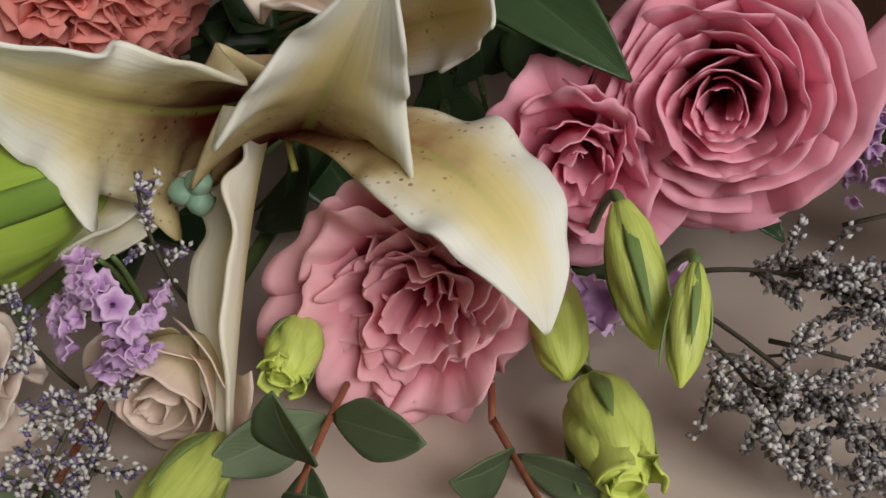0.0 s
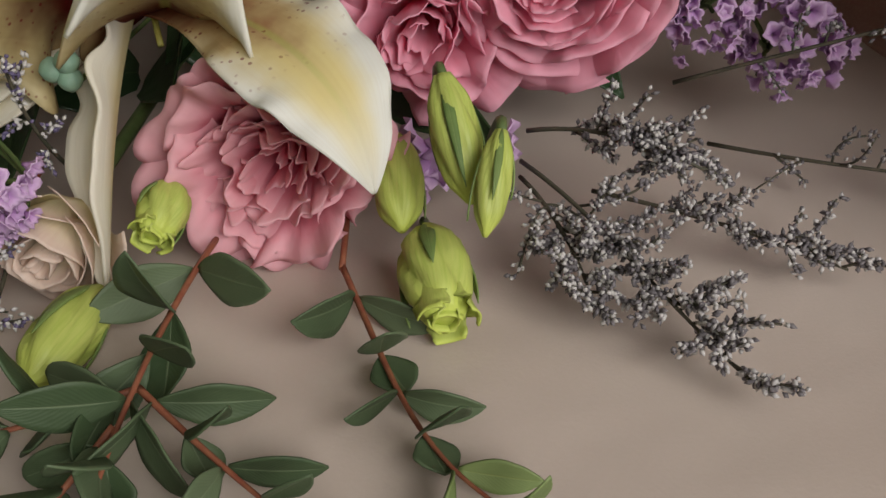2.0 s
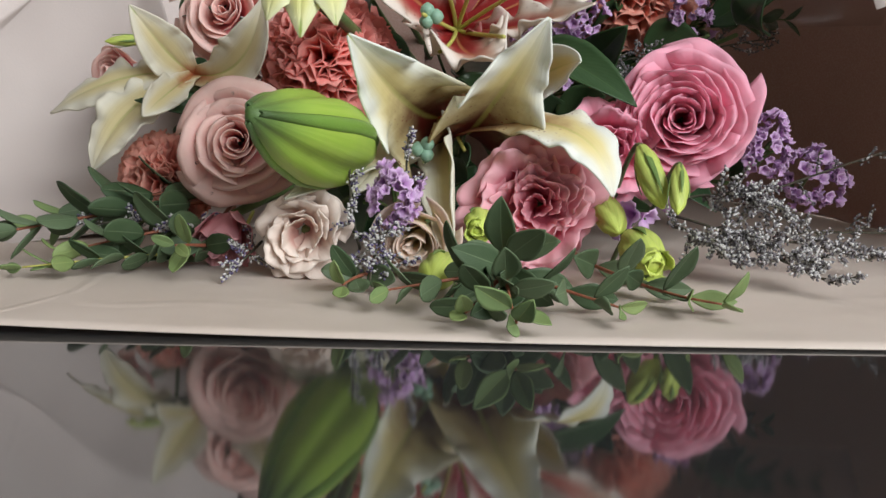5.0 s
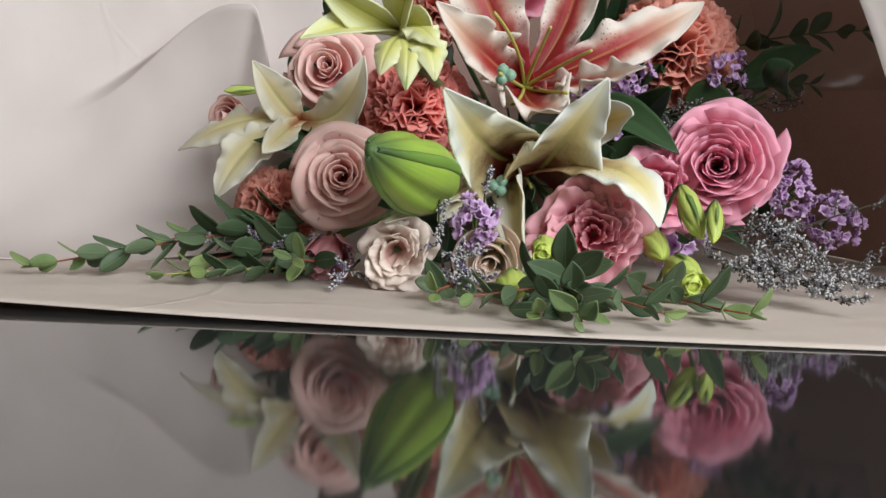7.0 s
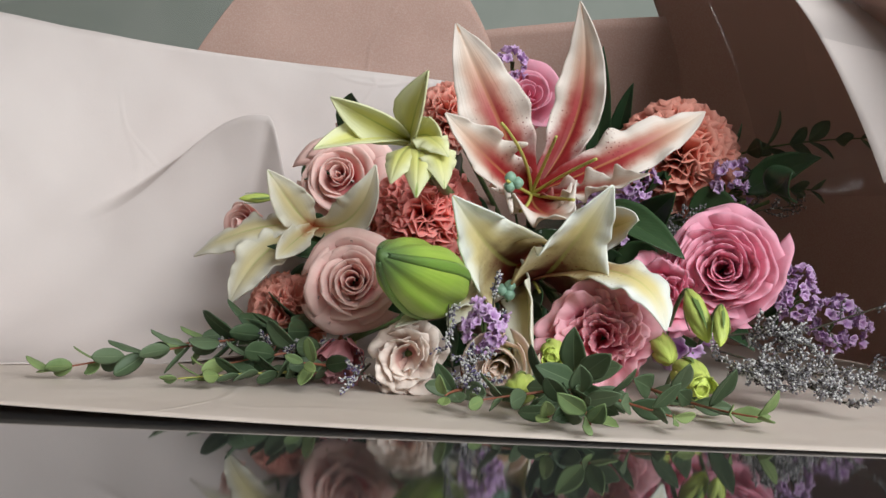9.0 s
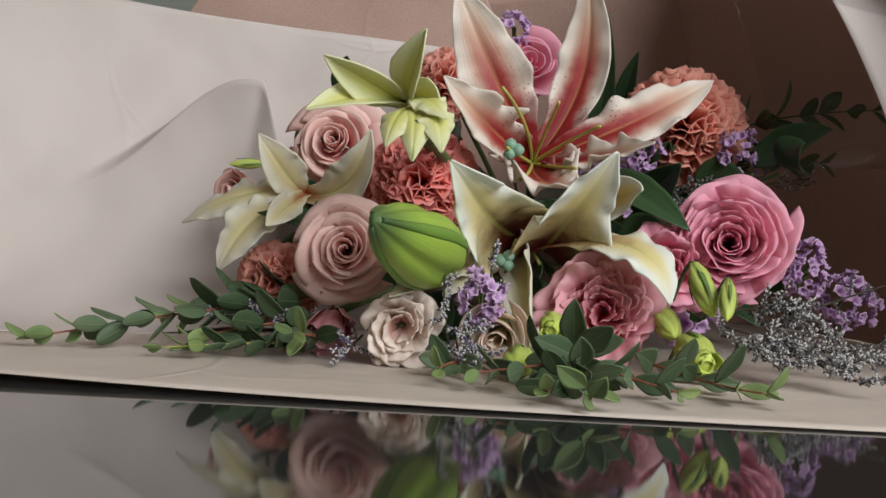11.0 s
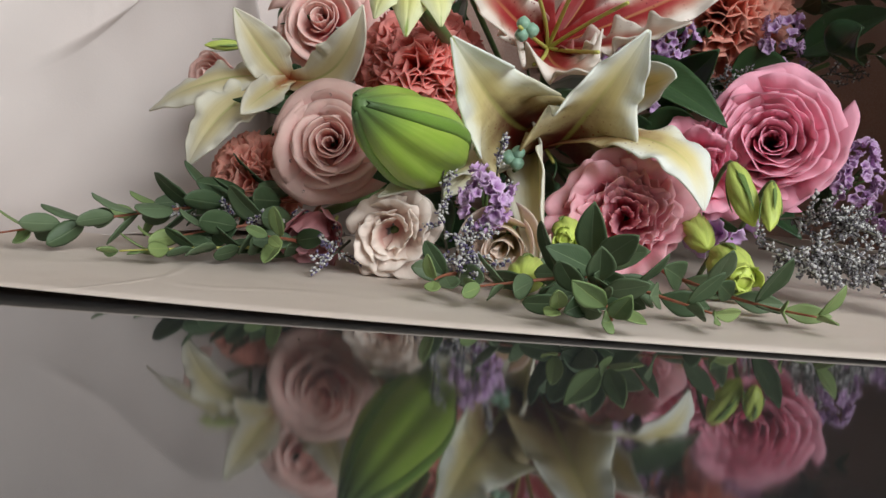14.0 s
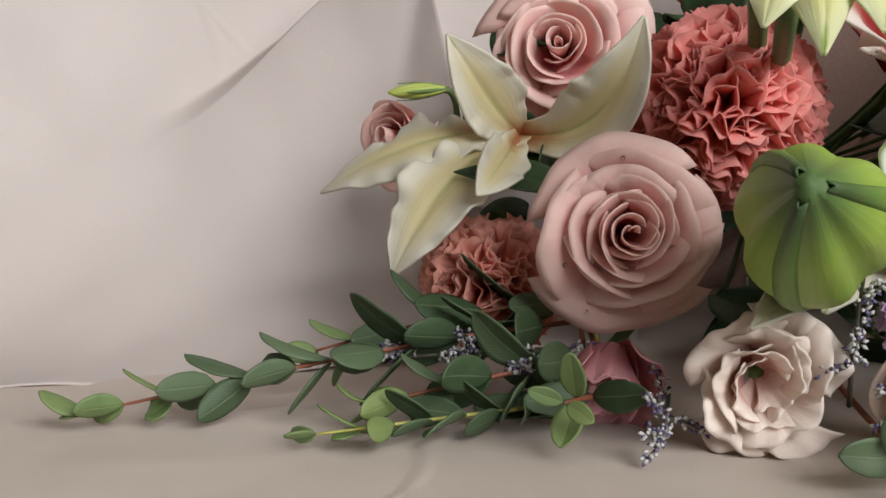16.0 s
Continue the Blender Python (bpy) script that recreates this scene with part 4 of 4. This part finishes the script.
fill = np.random.default_rng(77)
for k in range(60):
    q = np.array([fill.uniform(-0.19, 0.12), fill.uniform(0.26, 0.34), fill.uniform(0.02, 0.15)])
    if -0.085 < q[0] < 0.035 and q[2] > 0.07:
        q[2] -= 0.07
    e = q + np.array([fill.normal(0, 0.02), -fill.uniform(0.01, 0.035), fill.normal(0, 0.02)])
    e[2] = max(e[2], 0.012)
    single_leaf([q, (q + e) / 2 + fill.normal(0, 0.006, 3), e], (fill.normal(0, 0.4), -1, 0.4), fill.uniform(0.011, 0.016), "dark leaf filling the bunch between blooms", None, k)


def sprig(points, pairs, size, label, seed, stem_material=None, r=0.0009, pale_from=0.8, spin=1.57, outline=ROUND, first=0.12, slim=0.46, floor=0.007, ahead=0.7):
    """A eucalyptus twig: leaves in crossed pairs along a curved stalk, smaller and paler to its tip."""
    ob = thing("eucalyptus_sprig", points[0], label, "eucalyptus", "eucalyptus sprigs")
    o = np.array(points[0])
    pts = [np.array(p) - o for p in points]
    rng = np.random.default_rng(seed)
    part("stem", tube(pts, r, r * 0.45, 7, 24), stem_material or RED_STEM, ob)
    if points[0][1] > 0.14:
        part("stem", tube([pts[0] + (0, -0.001, 0), pts[0] + (-0.002, 0.03, 0.001), pts[0] + (-0.004, 0.07, 0.008)], r, r * 1.1, 7, 10), stem_material or RED_STEM, ob)
    v = np.linspace(0, 1, 60)
    c = bezier(pts, v)
    tan = unit(np.gradient(c, axis=0))
    for k in range(pairs):
        f = first + (1 - first) * (k + 0.5 * rng.uniform(-0.2, 0.2)) / max(pairs - 1, 1)
        i = int(np.clip(f, 0, 1) * 59)
        t = tan[i]
        s = unit(np.cross(t, np.array([0.1, 0.2, 1.0])))
        b = np.cross(s, t)
        a = k * spin + rng.uniform(-0.35, 0.35)
        L = size * (1.0 - 0.45 * f ** 2) * rng.uniform(0.85, 1.12)
        for sign in (1, -1):
            d = unit((s * math.cos(a) + b * math.sin(a)) * sign * 1.0 + t * ahead * rng.uniform(0.6, 1.3))
            n = unit(np.cross(np.cross(d, t), d) + rng.normal(0, 0.25, 3))
            p0, p1 = c[i] + d * r, c[i] + d * L * 0.55 + n * L * rng.uniform(0.0, 0.12)
            p2 = c[i] + d * L + n * L * rng.uniform(-0.12, 0.1)
            for p in (p1, p2):
                p[2] = max(p[2], floor - o[2])
            part("leaf", blade([p0, p1, p2], n, L * slim * 0.5 * rng.uniform(0.9, 1.15), outline, 9, 14, rng.uniform(0.05, 0.35), 0.06, 1, seed * 50 + k, 0.0005, 0.05), EUCALYPT_PALE if f > pale_from else EUCALYPT, ob)
    return ob


sprig([(-0.0204, 0.1745, 0.0118), (-0.0206, 0.1208, 0.0231), (-0.0240, 0.0838, 0.0152), (-0.0203, 0.0580, 0.0080)], 8, 0.029, "leafy eucalyptus sprig with red stalk hanging over paper edge", 31, spin=1.1, outline=OVAL)
sprig([(-0.0220, 0.1126, 0.0147), (-0.0428, 0.0990, 0.0140), (-0.0665, 0.0982, 0.0099)], 5, 0.022, "short eucalyptus sprig with round green leaves", 32, pale_from=0.9)
sprig([(-0.0220, 0.1126, 0.0147), (-0.0031, 0.0954, 0.0118), (0.0177, 0.0807, 0.0080)], 5, 0.024, "short eucalyptus sprig with oval green leaves", 33, pale_from=0.95, outline=OVAL)
sprig([(-0.0231, 0.0997, 0.0160), (-0.0319, 0.0837, 0.0092), (-0.0371, 0.0722, 0.0080)], 4, 0.022, "short eucalyptus sprig with round green leaves", 43, pale_from=0.95)
sprig([(0.0138, 0.1654, 0.0093), (0.0305, 0.1237, 0.0080), (0.0359, 0.1026, 0.0080), (0.0548, 0.0876, 0.0080)], 6, 0.027, "eucalyptus sprig with long oval leaves lying on paper", 34, outline=OVAL)
sprig([(-0.1492, 0.2066, 0.0292), (-0.1969, 0.1832, 0.0280), (-0.2459, 0.1760, 0.0176), (-0.2973, 0.1615, 0.0080)], 12, 0.025, "long eucalyptus sprig lying on paper, leaves thinning to tip", 35, outline=ROUND, ahead=1.3)
sprig([(-0.1432, 0.1910, 0.0084), (-0.1758, 0.1629, 0.0110), (-0.2222, 0.1476, 0.0080)], 9, 0.021, "eucalyptus sprig with yellow-green stalks and small leaves", 36, YELLOW_STEM, pale_from=0.7, ahead=1.3)
sprig([(-0.1495, 0.2116, 0.0355), (-0.1885, 0.2044, 0.0331), (-0.2378, 0.2027, 0.0189)], 7, 0.025, "dark eucalyptus sprig behind the blooms", 37, ahead=1.3)
sprig([(-0.1477, 0.1854, 0.0222), (-0.1811, 0.1680, 0.0193), (-0.2107, 0.1668, 0.0112)], 6, 0.023, "eucalyptus sprig with crowded dark leaves", 44, ahead=1.2)
sprig([(-0.1487, 0.1714, 0.0135), (-0.1536, 0.1562, 0.0167), (-0.1567, 0.1453, 0.0182)], 3, 0.019, "small bright green eucalyptus tip", 38, pale_from=0.3)
sprig([(-0.0754, 0.1405, 0.0080), (-0.0798, 0.1189, 0.0109), (-0.0829, 0.1061, 0.0103)], 3, 0.021, "small eucalyptus sprig in front of white bloom", 39, spin=0.8)
sprig([(0.0740, 0.3436, 0.1325), (0.1101, 0.3229, 0.1515), (0.1753, 0.3096, 0.1529)], 8, 0.027, "dark eucalyptus sprig against shaded paper", 40, GREEN_STEM, outline=OVAL, pale_from=2, ahead=1.0)
sprig([(0.0739, 0.3444, 0.1125), (0.1103, 0.3189, 0.1213), (0.1451, 0.3151, 0.1191)], 6, 0.024, "dark eucalyptus sprig against shaded paper", 41, GREEN_STEM, outline=OVAL, pale_from=2, ahead=1.0)


# ---- statice and sea lavender ----
def floret_shape(R, seed):
    """A papery funnel with five crumpled lobes."""
    rng = np.random.default_rng(seed)
    nu, nv = 20, 5
    a, v = np.meshgrid(np.linspace(0, 2 * np.pi, nu), np.linspace(0, 1, nv), indexing="ij")
    lobe = 0.5 + 0.5 * np.cos(5 * a + 0.4)
    r = R * (0.12 + 0.88 * v ** 1.2) * (0.72 + 0.28 * lobe * v)
    z = R * (1.25 * v - 0.35 * v ** 3) + R * 0.16 * np.sin(10 * a + 1.0) * v ** 2 + R * 0.1 * np.sin(3 * a + seed) * v
    return shell(np.stack([r * np.cos(a), r * np.sin(a), z], -1), 0.00025)


def statice(centre, axes, n, R, label, seed, material=None):
    ob = thing("statice", centre, label, "statice", "statice heads")
    rng = np.random.default_rng(seed)
    first = [None, None, None]
    for k in range(n):
        d = rng.normal(0, 1, 3)
        d[1] = -abs(d[1]) * 0.8
        d = unit(d)
        p = Vector(d * np.array(axes) * rng.uniform(0.45, 1.0))
        m = facing(p, Vector(d) + Vector(rng.normal(0, 0.35, 3)), rng.uniform(0, 6)) @ Matrix.Scale(rng.uniform(0.75, 1.2), 4)
        j = k % 3
        if first[j] is None:
            first[j] = part("floret", floret_shape(R, j + seed), material or LILAC, ob)
            first[j].matrix_basis = m
        else:
            linked("floret", first[j], m, ob)
    for k in range(5):
        d = rng.normal(0, 0.5, 3) * np.array(axes)
        part("stem", tube([(0, 0.02, -0.012), d * 0.5 + (0, 0.008, 0), d], 0.0009, 0.0006, 5, 6), GREEN_STEM, ob)
    return ob


statice((-0.0665, 0.1566, 0.0389), (0.0105, 0.008, 0.015), 48, 0.0035, "lilac statice head with papery florets", 51)
statice((0.1402, 0.2474, 0.0366), (0.020, 0.012, 0.016), 70, 0.0036, "lilac statice spray on shaded paper", 52)
statice((0.1138, 0.2368, 0.0521), (0.012, 0.010, 0.020), 50, 0.0036, "lilac statice spray on shaded paper", 53)
statice((0.0230, 0.2941, 0.1199), (0.017, 0.010, 0.017), 60, 0.0037, "lilac statice between lily and carnation", 54)
statice((0.0881, 0.2967, 0.1221), (0.012, 0.010, 0.018), 45, 0.0037, "lilac statice beside peach carnation", 55)
statice((-0.0528, 0.3513, 0.2048), (0.011, 0.009, 0.010), 22, 0.0044, "lilac statice at the back of the bunch", 56)
statice((0.0043, 0.2785, 0.0941), (0.020, 0.010, 0.016), 30, 0.0044, "dark lilac statice deep between blooms", 57)
statice((0.0432, 0.1978, 0.0270), (0.012, 0.006, 0.005), 8, 0.0075, "pale lilac petals under pink bloom", 58)


def grain(p, d, L, r):
    """A small spindle floret of twelve faces."""
    s = unit(np.cross(d, np.array([0.3, 0.5, 0.81])))
    b = np.cross(s, d)
    v = [p] + [p + d * L * 0.55 + (s * math.cos(a) + b * math.sin(a)) * r for a in (0, 1.257, 2.513, 3.77, 5.027)] + [p + d * L]
    f = [[0, 1 + (k + 1) % 5, 1 + k] for k in range(5)] + [[6, 1 + k, 1 + (k + 1) % 5] for k in range(5)]
    return np.array(v), f, None


def sea_lavender(points, label, seed, twigs=7, reach=0.03, dots=16, white=0.6, size=0.0022, spread=1.0, floor=0.005):
    """Branching twigs set with tiny florets along their ends."""
    ob = thing("sea_lavender", points[0], label, "sea lavender", "sea lavender sprays")
    o = np.array(points[0])
    pts = [np.array(p) - o for p in points]
    rng = np.random.default_rng(seed)
    stems, pale, dark = [tube(pts, 0.0007, 0.0004, 5, 12)], [], []
    v = np.linspace(0, 1, 40)
    c = bezier(pts, v)
    tan = unit(np.gradient(c, axis=0))
    for k in range(twigs):
        f = 0.25 + 0.75 * (k + rng.uniform(0, 0.6)) / twigs
        i = int(min(f, 1) * 39)
        d = unit(tan[i] * 0.9 + rng.normal(0, 0.75 * spread, 3))
        if c[i][2] + o[2] < 0.03:
            d[2] = abs(d[2]) * 0.6
        L = reach * rng.uniform(0.5, 1.0) * (1.2 - 0.5 * f)
        q = [c[i], c[i] + d * L * 0.5 + rng.normal(0, 0.15 * L, 3), c[i] + unit(d + rng.normal(0, 0.3, 3)) * L]
        for w in q:
            w[2] = max(w[2], floor - o[2])
        stems.append(tube(q, 0.0004, 0.0003, 4, 6))
        line = bezier(q, np.linspace(0.2, 1, dots))
        along = unit(q[2] - q[0])
        for p in line:
            for _ in range(3):
                e = unit(along * 0.8 + rng.normal(0, 0.8, 3))
                g = grain(p + rng.normal(0, 0.0006, 3), e, size * rng.uniform(0.7, 1.3), size * 0.28)
                (pale if rng.random() < white else dark).append(g)
    for q in stems:
        part("twig", q, BROWN_STEM, ob)
    tagged(part("pale_floret", joined(pale), FLORET_WHITE, ob), kind="stuff")
    tagged(part("dark_floret", joined(dark), FLORET_BLUE if white > 0.5 else FLORET_GREY, ob), kind="stuff")
    return ob


sea_lavender([(-0.0609, 0.1883, 0.0244), (-0.0637, 0.1736, 0.0437), (-0.0602, 0.1664, 0.0664)], "sea lavender twig with white and violet florets", 61, 6, 0.010, 8)
sea_lavender([(-0.0821, 0.1666, 0.0133), (-0.0858, 0.1495, 0.0375), (-0.0836, 0.1467, 0.0564)], "sea lavender twig with white and violet florets", 62, 7, 0.010, 8)
sea_lavender([(-0.0689, 0.1615, 0.0231), (-0.0733, 0.1400, 0.0220), (-0.0744, 0.1257, 0.0080)], "sea lavender twig hanging over leaves", 63, 10, 0.016, 10, 0.65)
sea_lavender([(-0.0709, 0.1618, 0.0131), (-0.0655, 0.1408, 0.0120), (-0.0688, 0.1304, 0.0080)], "sea lavender twig hanging over leaves", 64, 8, 0.016, 10, 0.65)
sea_lavender([(-0.1276, 0.1807, 0.0140), (-0.1301, 0.1595, 0.0109), (-0.1330, 0.1448, 0.0080)], "sea lavender twig beside white bloom", 65, 7, 0.014, 9, 0.6)
sea_lavender([(-0.1635, 0.2003, 0.0209), (-0.1874, 0.1886, 0.0223), (-0.2091, 0.1878, 0.0202)], "pale blue sea lavender twig among eucalyptus", 66, 9, 0.016, 10, 0.75)
sea_lavender([(-0.1480, 0.1904, 0.0184), (-0.1620, 0.1790, 0.0218), (-0.1687, 0.1746, 0.0196)], "pale blue sea lavender twig among eucalyptus", 67, 7, 0.014, 9, 0.7)
sea_lavender([(0.0594, 0.1932, 0.0248), (0.0789, 0.1674, 0.0235), (0.0922, 0.1471, 0.0125), (0.1085, 0.1247, 0.0080)], "grey sea lavender spray lying on paper", 68, 26, 0.022, 15, 0.45, 0.0024)
sea_lavender([(0.0610, 0.1983, 0.0311), (0.0815, 0.1881, 0.0396), (0.1049, 0.1788, 0.0301)], "grey sea lavender spray lying on paper", 69, 24, 0.022, 14, 0.45, 0.0024)
sea_lavender([(0.0593, 0.1934, 0.0198), (0.0710, 0.1672, 0.0215), (0.0764, 0.1466, 0.0105)], "grey sea lavender spray lying on paper", 70, 22, 0.022, 14, 0.45, 0.0024)
sea_lavender([(0.0790, 0.1944, 0.0149), (0.1101, 0.1742, 0.0189), (0.1403, 0.1652, 0.0095)], "grey sea lavender spray lying on paper", 71, 18, 0.020, 12, 0.4, 0.0024)
sea_lavender([(0.1057, 0.2375, 0.0271), (0.1464, 0.2224, 0.0464), (0.1813, 0.2180, 0.0582)], "thin dark sea lavender twig", 72, 7, 0.016, 6, 0.25)
sea_lavender([(0.1162, 0.2280, 0.0116), (0.1477, 0.2024, 0.0173), (0.1874, 0.1988, 0.0152)], "thin dark sea lavender twig", 73, 9, 0.020, 6, 0.3)
sea_lavender([(0.0129, 0.2952, 0.0849), (0.0342, 0.2744, 0.0939), (0.0596, 0.2646, 0.0985)], "dark sea lavender deep between blooms", 74, 12, 0.024, 8, 0.12)
sea_lavender([(0.0612, 0.3129, 0.0909), (0.1018, 0.2980, 0.1052), (0.1317, 0.2937, 0.1080)], "dark sea lavender beside eucalyptus", 75, 10, 0.020, 8, 0.2)
